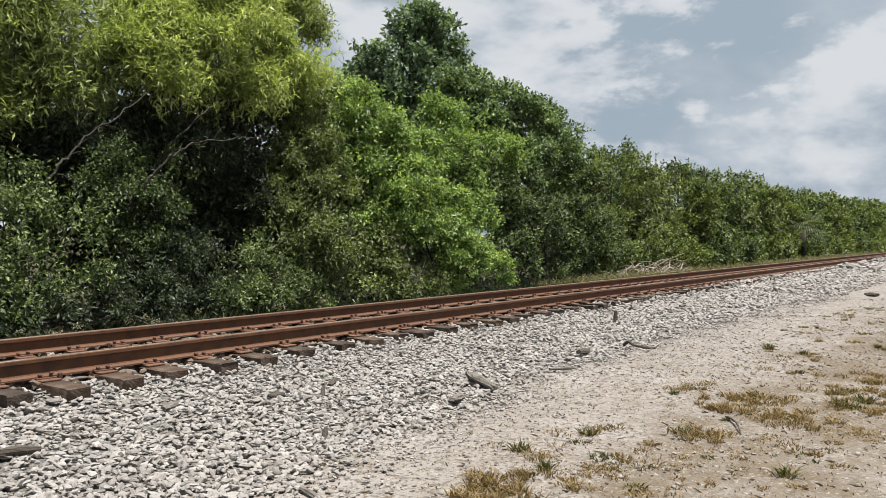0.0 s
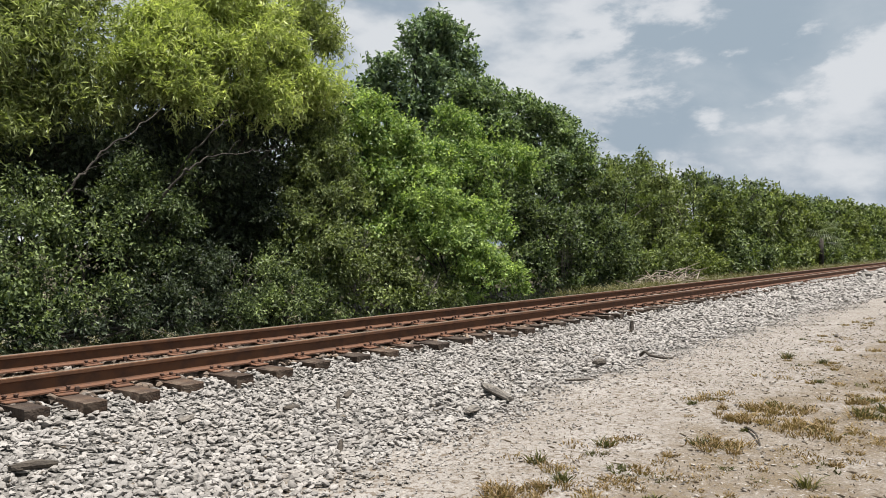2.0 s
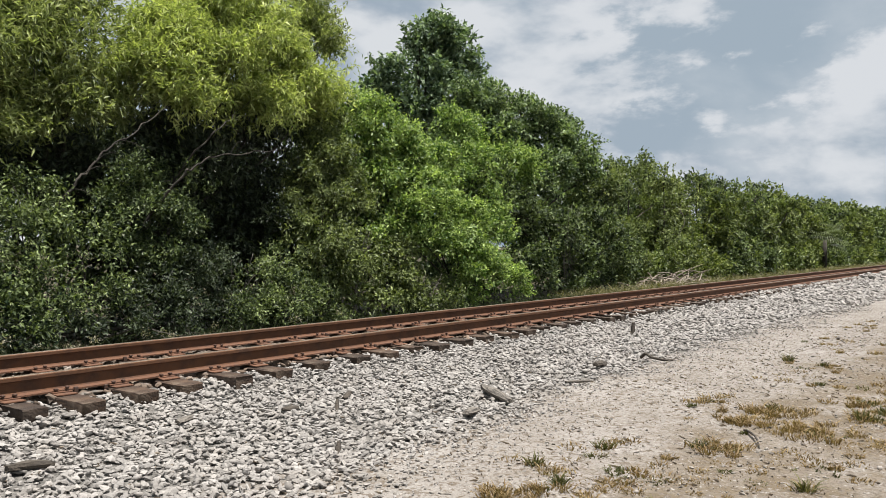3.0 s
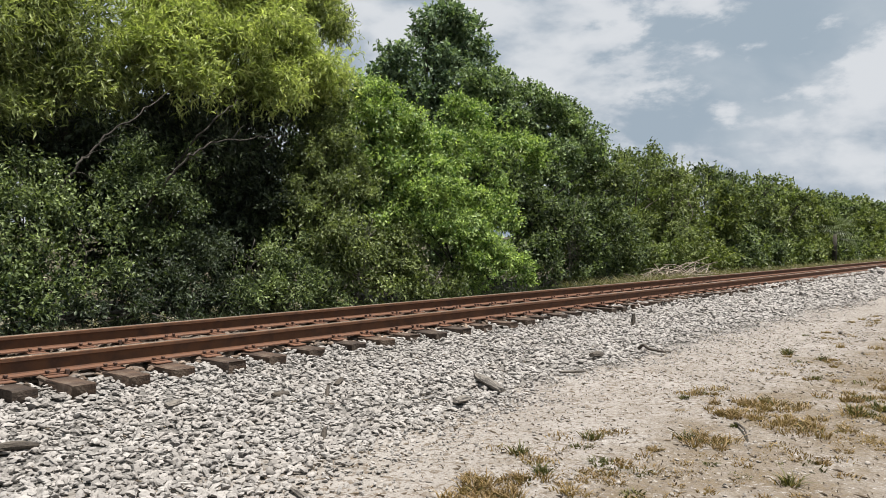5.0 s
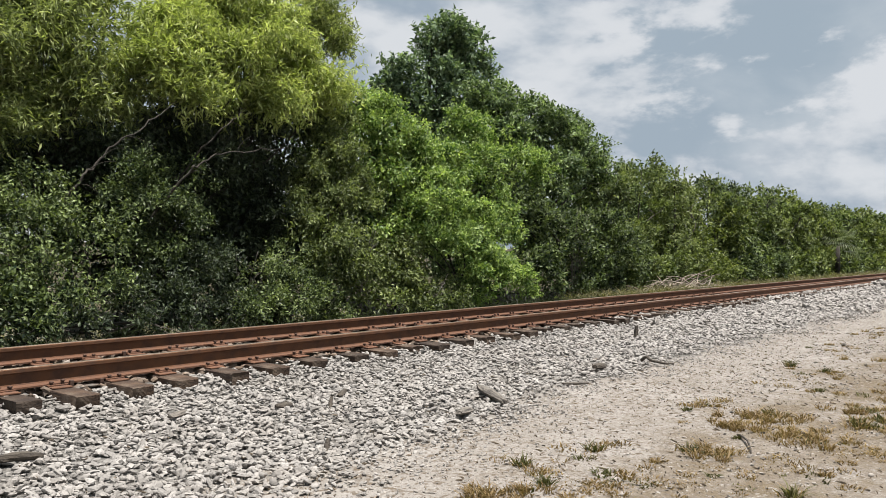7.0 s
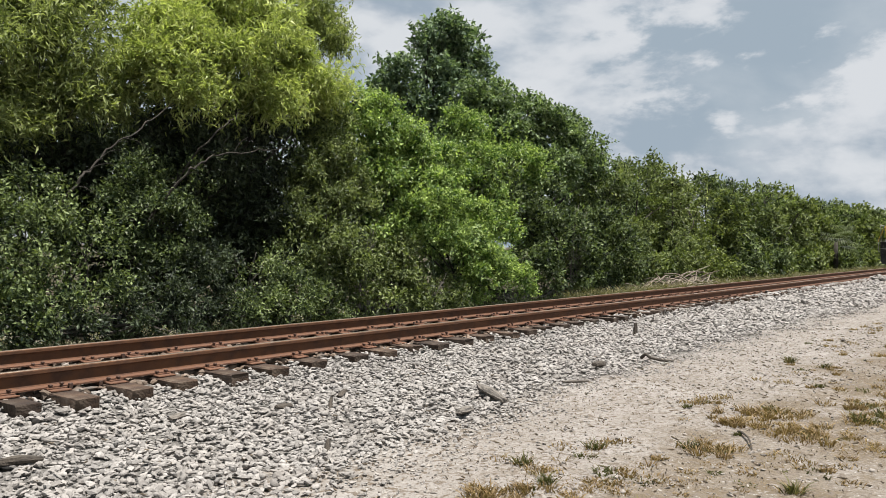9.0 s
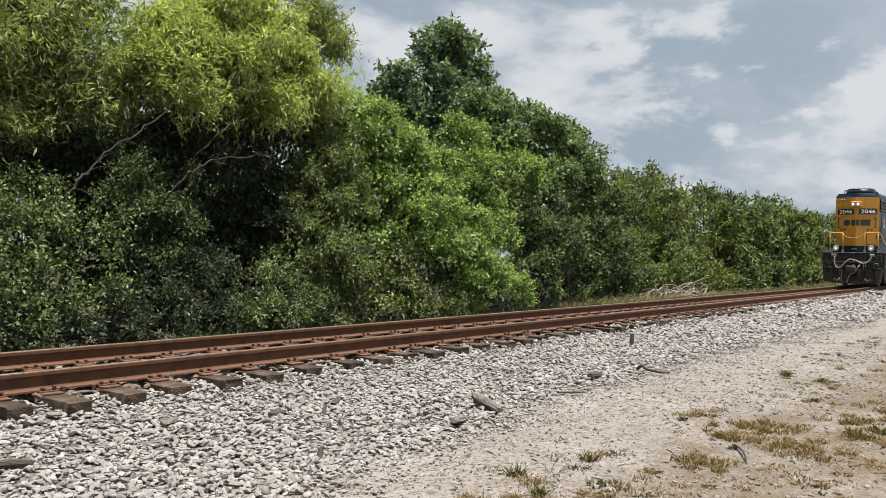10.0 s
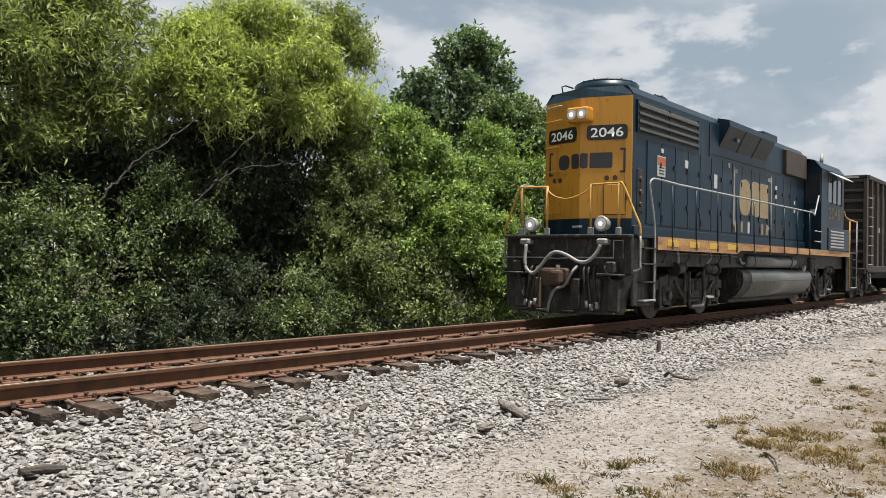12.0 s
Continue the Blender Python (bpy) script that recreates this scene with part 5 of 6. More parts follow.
def make_truck(parent, cx, r, half, frames_y, long=1.0):
    """A two-axle truck: side frames with pedestals, springs, journal boxes, brake cylinders and rigging."""
    truck = part("truck", box_bm(cx - half * 0.45, cx + half * 0.45, -frames_y + 0.1, frames_y - 0.1, 0.62, 0.85, 0.03), UNDER, parent)
    for d in (-1, 1):
        part("traction_motor", box_bm(*sorted((cx + d * 0.15, cx + d * (half + 0.35))), -0.62, 0.62, 0.2, 0.95, 0.08), BLACK, truck)
    for s in (-1, 1):
        y0, y1 = sorted((s * (frames_y - 0.09), s * (frames_y + 0.05)))
        prof = [(cx - half - 0.55, 0.62), (cx - half - 0.55, 0.80), (cx - half + 0.25, 0.98), (cx - 0.55, 0.86), (cx + 0.55, 0.86), (cx + half - 0.25, 0.98), (cx + half + 0.55, 0.80), (cx + half + 0.55, 0.62),
                (cx + half + 0.2, 0.66), (cx + half - 0.3, 0.62), (cx + 0.5, 0.40), (cx - 0.5, 0.40), (cx - half + 0.3, 0.62), (cx - half - 0.2, 0.66)]
        b = extrude_bm(prof, 1, y0, y1)
        part("side_frame", b, UNDER, truck)
        for x in (cx - half, cx + half):
            part("journal_box", box_bm(x - 0.17, x + 0.17, *sorted((s * (frames_y - 0.05), s * (frames_y + 0.13))), r - 0.20, r + 0.20, 0.04), UNDER, truck)
            part("bearing_cap", cyl_bm((x, s * (frames_y + 0.12), r), (x, s * (frames_y + 0.19), r), 0.105, n=18, bevel=0.02), STEEL, truck)
            for dx in (-0.24, 0.24):
                part("pedestal", box_bm(x + dx - 0.06, x + dx + 0.06, *sorted((s * (frames_y - 0.06), s * (frames_y + 0.08))), r - 0.26, r + 0.4, 0.02), UNDER, truck)
            part("pedestal_tie_bar", box_bm(x - 0.32, x + 0.32, *sorted((s * (frames_y - 0.04), s * (frames_y + 0.06))), r - 0.30, r - 0.25, 0.01), UNDER, truck)
        for dx in (-0.3, 0.0, 0.3):
            part("spring", cyl_bm((cx + dx, s * (frames_y + 0.05), 0.42), (cx + dx, s * (frames_y + 0.05), 0.80), 0.085, n=14), UNDER, truck)
        hanger = [(cx - 0.40, s * (frames_y + 0.17), 1.02), (cx - 0.44, s * (frames_y + 0.2), 0.62), (cx - 0.42, s * (frames_y + 0.2), 0.30), (cx - 0.34, s * (frames_y + 0.2), 0.24), (cx + 0.34, s * (frames_y + 0.2), 0.24), (cx + 0.42, s * (frames_y + 0.2), 0.30), (cx + 0.44, s * (frames_y + 0.2), 0.62), (cx + 0.40, s * (frames_y + 0.17), 1.02)]
        part("swing_hanger", tube_bm(hanger, 0.045, 8), UNDER, truck)
        for k in range(4):
            part("leaf_spring", box_bm(cx - 0.34 + 0.05 * k, cx + 0.34 - 0.05 * k, *sorted((s * (frames_y + 0.06), s * (frames_y + 0.18))), 0.44 + k * 0.042, 0.475 + k * 0.042, 0.006), UNDER, truck)
        part("truck_step", box_bm(cx + 0.42, cx + 0.80, *sorted((s * (frames_y + 0.12), s * (frames_y + 0.30))), 0.42, 0.47, 0.01), PALERAIL, truck, "pale worn step")
        part("spring_plank", box_bm(cx - 0.5, cx + 0.5, *sorted((s * (frames_y - 0.08), s * (frames_y + 0.17))), 0.35, 0.42, 0.02), UNDER, truck)
        for d in (-1, 1):
            b = cyl_bm((cx + d * (half * 0.55), s * (frames_y + 0.16), 1.10), (cx + d * (half * 0.55 + 0.38), s * (frames_y + 0.16), 1.07), 0.115, n=18, bevel=0.02)
            cylinder = part("brake_cylinder", b, UNDER, truck)
            e = cx + d * (half * 0.55 + 0.38)
            part("cylinder_rim", cyl_bm((e, s * (frames_y + 0.16), 1.07), (e + d * 0.05, s * (frames_y + 0.16), 1.065), 0.155, n=20, bevel=0.012), STEEL, cylinder, "scuffed pale cylinder rim")
            part("cylinder_cone", cyl_bm((e - d * 0.42, s * (frames_y + 0.16), 1.10), (e - d * 0.62, s * (frames_y + 0.16), 1.12), 0.11, 0.04, n=14), UNDER, cylinder)
            part("brake_lever", box_bm(cx + d * half * 0.40 - 0.035, cx + d * half * 0.40 + 0.035, *sorted((s * (frames_y + 0.12), s * (frames_y + 0.17))), 0.30, 1.12, 0.012), UNDER, truck)
            part("shock_absorber", cyl_bm((cx + d * 0.62, s * (frames_y + 0.14), 0.46), (cx + d * (half - 0.28), s * (frames_y + 0.14), 0.80), 0.05, 0.035, n=12), STEEL, truck)
            part("brake_rod", tube_bm([(cx + d * half * 0.55, s * (frames_y + 0.16), 1.08), (cx + d * half * 0.35, s * (frames_y + 0.17), 0.9), (cx + d * half * 0.38, s * (frames_y + 0.15), 0.35)], 0.028, 8), UNDER, truck)
            part("brake_shoe", box_bm(cx + d * (half - 0.62) - 0.05, cx + d * (half - 0.62) + 0.05, *sorted((s * 0.70, s * 0.86)), r - 0.12, r + 0.22, 0.02), UNDER, truck)
    return truck


def lengthen(thing):
    """Brings the body to its true length and height."""
    for ob in thing.children_recursive:
        for v in ob.data.vertices:
            if v.co.x > 0.3:
                v.co.x = 0.3 + (v.co.x - 0.3) * 1.19
            if v.co.z > 1.72:
                v.co.z = 1.72 + (v.co.z - 1.72) * (1.03 + 0.002 * max(0.0, v.co.x))


def make_locomotive():
    loco = tagged(new("locomotive"), "dark blue road-switcher locomotive with yellow front on the rails", "locomotive")
    # hood: a shallow V at the front, chamfered roof edges
    ring = [(-1.0, 1.72), (-1.0, 4.50), (-0.88, 4.66), (0.88, 4.66), (1.0, 4.50), (1.0, 1.72)]
    hood = part("hood", extrude_bm(ring, 0, 0.02, 10.3), BLUE, loco)
    vee = 0.30

    def nose(z0, z1, grow=0.0):
        b = bmesh.new()
        o = [(0.03, -1.0 - grow), (-0.0, -1.0 - grow), (-vee - grow, 0), (0.0, 1.0 + grow), (0.03, 1.0 + grow)]
        lo, hi = [b.verts.new((x, y, z0)) for x, y in o], [b.verts.new((x, y, z1)) for x, y in o]
        n = len(o)
        for k in range(n):
            b.faces.new((lo[k], lo[(k + 1) % n], hi[(k + 1) % n], hi[k]))
        b.faces.new(lo[::-1])
        b.faces.new(hi)
        bmesh.ops.recalc_face_normals(b, faces=b.faces[:])
        return b

    front = part("hood_front", nose(2.06, 4.45), YELLOW, hood, "yellow painted hood end")
    part("front_skirt", nose(1.724, 2.06), BLUE, hood)
    b = nose(4.45, 4.66)
    for v in b.verts:
        if v.co.z > 4.5:
            v.co.y *= 0.86
            v.co.x += 0.05
    part("front_cap", b, BLUE, hood)
    R = framed((-vee, 0, 0), (vee, -1, 0), (0, 0, 1))
    Lf = framed((0, 1, 0), (-vee, -1, 0), (0, 0, 1))
    # twin headlight in a rounded box
    b = box_bm(-vee - 0.17, -vee + 0.12, -0.25, 0.25, 3.95, 4.25, 0.07, seg=3)
    lightbox = part("headlight_box", b, YELLOW, loco)
    for y in (-0.115, 0.115):
        part("headlight", cyl_bm((-vee - 0.185, y, 4.10), (-vee - 0.165, y, 4.10), 0.095, n=24), LENS, lightbox, "lit round headlight")
        part("bulb", cyl_bm((-vee - 0.195, y, 4.10), (-vee - 0.18, y, 4.10), 0.042, n=16), BULB, lightbox)
        part("headlight_ring", cyl_bm((-vee - 0.176, y, 4.10), (-vee - 0.16, y, 4.10), 0.108, n=24), PALERAIL, lightbox)
    # number boards
    for fr, u in ((R, 0.545), (Lf, 0.525)):
        board = slab("number_board", BOARD, loco, fr, u - 0.41, u + 0.41, 3.60, 3.89, 0.02, 0, "black board with white figures", 0.07)
        figures("road_number", "2046", BOARDTEXT, board, fr, u, 3.745, 0.185, 0.66, 0.023)
    # the maker's-mark shapes on the front: brackets, plain blocks and round plugs
    for fr, k in ((R, 1), (Lf, -1)):
        e = 0.90 if k == 1 else 0.15
        slab("bracket", NAVY, front, fr, e - 0.022, e + 0.022, 2.95, 3.43, 0.006)
        for v in (2.95, 3.39):
            slab("bracket_arm", NAVY, front, fr, e - 0.022 - 0.07 * (k == 1), e + 0.022 + 0.07 * (k == -1), v, v + 0.04, 0.006)
        for du in (0.55, 0.72):
            u = du if k == 1 else 1.0 - du + 0.02
            q = fr @ Vector((u, 2.85, 0))
            part("plug", cyl_bm(q, q + fr.col[2].xyz * 0.02, 0.05, n=16), RUSTBROWN, front)
    slab("logo_block", NAVY, front, Lf, 0.42, 0.74, 3.05, 3.35, 0.006, 0, "", 0.12)
    slab("logo_block", NAVY, front, Lf, 0.80, 1.02, 3.05, 3.35, 0.006, 0, "", 0.06)
    slab("logo_block", NAVY, front, R, 0.0, 0.16, 3.05, 3.35, 0.006, 0, "", 0.05)
    slab("logo_block", NAVY, front, R, 0.20, 0.66, 3.05, 3.35, 0.006, 0, "", 0.03)
    # door and grab irons on the front
    slab("door_gap", RUSTBROWN, front, R, 0.485, 0.935, 2.125, 2.735, 0.006)
    slab("front_door", YELLOW, front, R, 0.50, 0.92, 2.14, 2.72, 0.02, 0.006, "yellow access door")
    slab("door_latch", RUSTBROWN, front, R, 0.93, 0.97, 2.42, 2.54, 0.03, 0.004)
    slab("maker_strip", WHITE, front, Lf, 0.86, 1.06, 1.88, 1.92, 0.008)
    slab("maker_strip", WHITE, front, R, 0.0, 0.06, 1.88, 1.92, 0.008)
    for z in (4.34, 3.98 - 0.35 + 0.42, 3.52, 3.02, 2.55, 2.16):
        a, c = Lf @ Vector((0.04, z, 0.0)), Lf @ Vector((0.50, z + 0.02, 0.0))
        nrm = Lf.col[2].xyz * 0.07
        part("grab_iron", tube_bm([a, a + nrm, c + nrm, c], 0.013, 6), RAILYELLOW if z < 4.2 else PALERAIL, front)
    # roof: fan housings, hatch, walkway plates
    part("lifting_bar", tube_bm([(0.02, 0.6, 4.62), (-0.05, 0.6, 4.78), (0.10, 0.6, 4.83), (0.4, 0.6, 4.83)], 0.016, 6), BLUE, loco)
    part("roof_hatch", box_bm(3.0, 3.35, -0.5, 0.3, 4.60, 4.70, 0.03), BLACK, loco)
    part("exhaust_stack", box_bm(7.3, 8.35, -0.86, 0.86, 4.55, 4.86, 0.03), BLUE, loco)
    part("roof_rail", box_bm(3.55, 7.3, -0.7, 0.7, 4.60, 4.67, 0.02), BLUE, loco)
    # radiator louvres
    for s in (-1, 1):
        def Y(d, s=s):
            return s * (1.0 + d)
        grille = part("radiator_frame", box_bm(0.17, 2.90, *sorted((Y(-0.03), Y(0.012))), 3.76, 4.40, 0.005), BLACK, loco)
        for k in range(4):
            z = 3.785 + k * 0.152
            b = extrude_bm([(Y(0.005), z), (Y(0.065), z + 0.012), (Y(0.065), z + 0.03), (Y(0.02), z + 0.125), (Y(0.005), z + 0.125)], 0, 0.22, 2.85)
            louvre = part("louvre", b, GRILLE, grille, "grey-green louvre")
            for j in range(26):
                x = 0.27 + j * 0.1
                part("mesh_wire", tube_bm([(x, Y(0.068), z + 0.02), (x, Y(0.026), z + 0.12)], 0.004, 4), BLACK, louvre)
        for x in (0.19, 1.52, 2.87):
            part("grille_post", box_bm(x - 0.02, x + 0.02, *sorted((Y(0.0), Y(0.04))), 3.76, 4.40, 0.004), BLUE, grille)
        # the dynamic brake's flared housing
        prof = [(s * 0.95, 4.66), (s * 1.24, 4.60), (s * 1.26, 4.46), (s * 1.0, 3.98), (s * 0.95, 3.98)]
        part("brake_housing", extrude_bm(prof, 0, 4.05, 7.05), BLUE, loco, "dark blue flared brake housing")
        part("housing_lamp", cyl_bm((4.75, s * 1.13, 4.22), (4.75, s * 1.19, 4.20), 0.05, n=12), HOSE, loco)
        for x in (5.05, 6.05):
            part("housing_rib", extrude_bm([(s * 1.255, 4.46), (s * 1.27, 4.46), (s * 1.01, 3.97), (s * 0.99, 3.97)], 0, x, x + 0.04), BLACK, loco)
        # hood doors with latches
        x = 0.62
        k = 0
        while x < 9.9:
            w = 0.60
            door = part("hood_door", box_bm(x, x + w - 0.025, *sorted((Y(-0.01), Y(0.018))), 1.98, 3.66, 0.006), BLUE, hood)
            part("latch", box_bm(x + w - 0.09, x + w - 0.05, *sorted((Y(0.015), Y(0.045))), 2.35, 2.47, 0.006), BLACK, door)
            part("latch", box_bm(x + w - 0.09, x + w - 0.05, *sorted((Y(0.015), Y(0.045))), 3.15, 3.27, 0.006), BLACK, door)
            if k % 3 == 1:
                part("hinge", box_bm(x + 0.02, x + 0.06, *sorted((Y(0.015), Y(0.035))), 2.05, 2.2, 0.004), BLACK, door)
            x += w
            k += 1
        part("hood_ledge", box_bm(0.05, 10.25, *sorted((Y(-0.01), Y(0.05))), 1.724, 1.93, 0.015), BLUE, hood)
        part("upper_seam", box_bm(3.50, 3.54, *sorted((Y(-0.01), Y(0.02))), 3.70, 4.45, 0.004), BLACK, hood)
        part("long_seam", box_bm(3.56, 10.2, *sorted((Y(-0.01), Y(0.014))), 3.76, 3.785, 0.003), BLACK, hood)
        part("sand_filler", box_bm(0.24, 0.48, *sorted((Y(-0.02), Y(0.02))), 2.2, 3.05, 0.01), BLACK, hood)
        for z in (2.35, 2.6, 2.85):
            part("valve", cyl_bm((0.36, Y(0.0), z), (0.36, Y(0.06), z), 0.05, n=12), UNDER, hood)
        part("filter_box", box_bm(8.45, 10.2, *sorted((Y(-0.05), Y(0.10))), 3.80, 4.50, 0.02), BROWNBOX, loco, "brown air filter housing")
    S = framed((0, -1.0, 0), (1, 0, 0), (0, 0, 1))
    for u0, u1, v0, v1, mat, name in ((1.02, 1.36, 2.98, 3.40, WHITE, "warning_sign"), (1.18, 1.28, 3.47, 3.56, WHITE, "small_plate"), (2.25, 2.40, 3.28, 3.45, WHITE, "small_plate"), (3.75, 3.92, 2.98, 3.30, WHITE, "small_plate"), (4.55, 4.65, 3.55, 3.66, WHITE, "small_plate"), (7.75, 7.9, 3.3, 3.4, WHITE, "small_plate"), (7.75, 7.9, 3.05, 3.15, WHITE, "small_plate"), (9.3, 9.42, 3.0, 3.1, WHITE, "small_plate"), (9.3, 9.42, 2.75, 2.85, WHITE, "small_plate")):
        plate_ob = slab(name, mat, loco, S, u0, u1, v0, v1, 0.026, 0.003, "white enamel plate")
        if name == "warning_sign":
            slab("warning_band", ORANGE, plate_ob, S, u0 + 0.01, u1 - 0.01, v1 - 0.19, v1 - 0.02, 0.030)
            for k in range(3):
                slab("text_bar", NAVY, plate_ob, S, u0 + 0.05, u1 - 0.05, v0 + 0.05 + k * 0.06, v0 + 0.075 + k * 0.06, 0.030)
    # side mark: white brackets, tan plain shapes
    for u, k in ((4.92, 1), (7.45, -1)):
        slab("side_bracket", PALETAN, loco, S, u - 0.04, u + 0.04, 2.16, 3.62, 0.024)
        for v in (2.16, 3.46):
            slab("side_bracket_arm", PALETAN, loco, S, min(u, u + 0.26 * k), max(u, u + 0.2 * k), v, v + 0.10, 0.0225)
    for u0, u1, c in ((5.25, 5.98, 0.3), (6.06, 6.58, 0.15), (6.64, 7.22, 0.05)):
        slab("logo_shape", TAN, loco, S, u0, u1, 2.46, 3.36, 0.024, 0, "faded tan logo shape", c)
    for u in (5.0, 5.35, 5.8, 6.75, 7.1):
        slab("notice", TAN if u != 5.8 else WHITE, loco, S, u, u + 0.13, 2.02, 2.30, 0.024)
    # frame and deck
    frame_ob = part("underframe", box_bm(-0.70, 14.5, -1.25, 1.25, 1.12, 1.69, 0.02), BLACK, loco)
    part("deck", box_bm(-0.72, 14.5, -1.5, 1.5, 1.67, 1.722, 0.006), BLUE, loco)
    for s in (-1, 1):
        prof = [(0.15, 1.45), (3.95, 1.45), (4.2, 1.54), (13.5, 1.54), (13.5, 1.71), (0.15, 1.71)]
        sill = part("side_sill", extrude_bm(prof, 1, *sorted((s * 1.48, s * 1.512))), SILLYELLOW, loco, "faded orange side sill")
        for k in range(4):
            x = 0.55 + k * 0.95
            part("reflector", box_bm(x, x + 0.46, *sorted((s * 1.50, s * 1.518)), 1.53, 1.66, 0.003), REFLECT, sill, "bright yellow reflector")
    # pilot and front platform
    pilot = part("pilot", box_bm(-0.80, -0.70, -1.42, 1.42, 0.95, 1.70, 0.02), BLACK, loco)
    part("anticlimber", box_bm(-0.92, -0.70, -1.42, 1.42, 1.66, 1.72, 0.015), BLACK, pilot)
    b = bmesh.new()
    prof = [(-1.42, 0.95), (1.42, 0.95), (1.30, 0.24), (0.45, 0.16), (-0.45, 0.16), (-1.22, 0.20)]
    back, fr = [b.verts.new((-0.68, y, z)) for y, z in prof], [b.verts.new((-0.80 - (0.14 if z < 0.5 else 0), y, z)) for y, z in prof]
    for k in range(6):
        b.faces.new((back[k], back[(k + 1) % 6], fr[(k + 1) % 6], fr[k]))
    b.faces.new(fr)
    b.faces.new(back[::-1])
    bmesh.ops.recalc_face_normals(b, faces=b.faces[:])
    part("plow", b, BLACK, pilot, "grimy black steel plow plate")
    for y, w in ((0.98, 0.22), (0.55, 0.14), (-0.30, 0.2), (-0.72, 0.26), (-1.12, 0.24)):
        part("plow_rib", box_bm(-0.97, -0.80, y - w / 2, y + w / 2, 0.25, 0.86, 0.02), TANRUST if y == 0.55 else UNDER, pilot, "tan rust-stained rib" if y == 0.55 else "")
    # a solid black block stands in for the shaded opening
    part("coupler_gap_shade", box_bm(-0.86, -0.79, -0.30, 0.36, 0.66, 1.20, 0.02), GAPBLACK, pilot, "black block for the shaded gap behind the coupler")
    for y, z, w in ((-0.52, 0.62, 0.10), (0.72, 0.55, 0.08), (-0.92, 1.40, 0.06), (0.30, 1.48, 0.06)):
        part("bolt_plate", box_bm(-0.84, -0.795, y - w, y + w, z - 0.05, z + 0.05, 0.01), UNDER, pilot)
    for y in (-1.0, -0.6, -0.15, 0.4, 0.95):
        part("edge_lip", box_bm(-0.985, -0.93, y - 0.17, y + 0.17, 0.19, 0.235, 0.01), UNDER, pilot)
    part("gear_pipe", tube_bm(curve_points([(-0.84, -0.9, 1.18), (-0.95, -0.95, 1.05), (-0.97, -1.12, 0.80), (-0.92, -1.22, 0.62)], 4), 0.022, 8), UNDER, pilot)
    part("gear_pipe", tube_bm(curve_points([(-0.84, 1.0, 1.20), (-0.97, 1.02, 1.0), (-0.99, 0.94, 0.70), (-0.96, 0.88, 0.45)], 4), 0.022, 8), RUSTBROWN, pilot)
    for s in (-1, 1):
        part("uncoupling_step", box_bm(-1.08, -0.82, s * 1.06 - 0.24, s * 1.06 + 0.24, 0.93, 0.97, 0.01), UNDER, pilot)
        part("buffer_bracket", box_bm(-0.98, -0.8, s * 1.06 - 0.1, s * 1.06 + 0.1, 0.97, 1.2, 0.03), UNDER, pilot)
        part("hose_socket", box_bm(-1.0, -0.78, s * 0.87 - 0.11, s * 0.87 + 0.11, 1.52, 1.64, 0.03), HOSE, pilot)
        part("hose_socket_arm", tube_bm([(-0.95, s * 0.87, 1.5), (-1.0, s * 0.80, 1.40), (-0.9, s * 0.78, 1.36)], 0.016, 6), PALERAIL, pilot)
        for dy, z1 in ((0.48, 0.42), (0.58, 0.36), (0.70, 0.40)):
            hose = part("air_hose", tube_bm(curve_points([(-0.82, s * dy, 1.12), (-0.96, s * (dy + 0.01), 1.02), (-0.99, s * (dy + 0.05), 0.7), (-1.0, s * (dy + 0.10), z1)], 4), 0.026, 8), BLACK, pilot)
            part("hose_fitting", cyl_bm((-1.0, s * (dy + 0.10), z1 + 0.02), (-1.01, s * (dy + 0.12), z1 - 0.11), 0.035, n=10), HOSE, hose)
    part("reflector_disc", cyl_bm((-0.825, -0.42, 1.56), (-0.80, -0.42, 1.56), 0.075, n=18), RUSTBROWN, pilot)
    part("jumper_hose", tube_bm(curve_points([(-0.98, 0.82, 1.52), (-1.02, 0.82, 1.25), (-1.04, 0.78, 1.05), (-1.05, 0.62, 0.94), (-1.06, 0.45, 1.05), (-1.06, 0.25, 1.28), (-1.06, 0.08, 1.37), (-1.06, -0.15, 1.32), (-1.05, -0.42, 1.19), (-1.03, -0.62, 1.20), (-1.0, -0.78, 1.36), (-0.98, -0.86, 1.52)], 5), 0.036, 10), HOSE, pilot, "pale looping jumper hose")
    part("drain_hose", tube_bm(curve_points([(-0.9, -0.32, 1.10), (-1.0, -0.26, 0.98), (-1.05, -0.12, 0.72), (-1.12, 0.05, 0.64), (-1.12, 0.16, 0.42), (-1.10, 0.22, 0.20)], 5), 0.03, 8), HOSE, pilot)
    part("uncoupling_lever", tube_bm([(-0.86, 1.40, 1.26), (-0.88, 0.42, 1.26), (-0.88, 0.15, 1.24), (-0.88, -0.2, 1.27), (-0.88, -1.08, 1.27), (-0.88, -1.08, 1.60), (-0.88, -1.28, 1.60), (-0.88, -1.28, 1.27)], 0.015, 6), PALERAIL, pilot, "pale uncoupling lever")
    coupler = part("coupler", box_bm(-1.05, -0.7, -0.16, 0.16, 0.72, 1.06, 0.05), RUSTBROWN, loco, "rust-brown knuckle coupler")
    b = box_bm(-1.38, -1.02, -0.02, 0.24, 0.70, 1.06, 0.07, seg=2)
    box_bm(-1.42, -1.22, -0.22, 0.02, 0.74, 1.02, 0.06, b, 2)
    part("knuckle", b, RUSTBROWN, coupler)
    part("knuckle_pin", cyl_bm((-1.27, -0.10, 0.7), (-1.27, -0.10, 1.12), 0.04, n=12), RUSTBROWN, coupler)
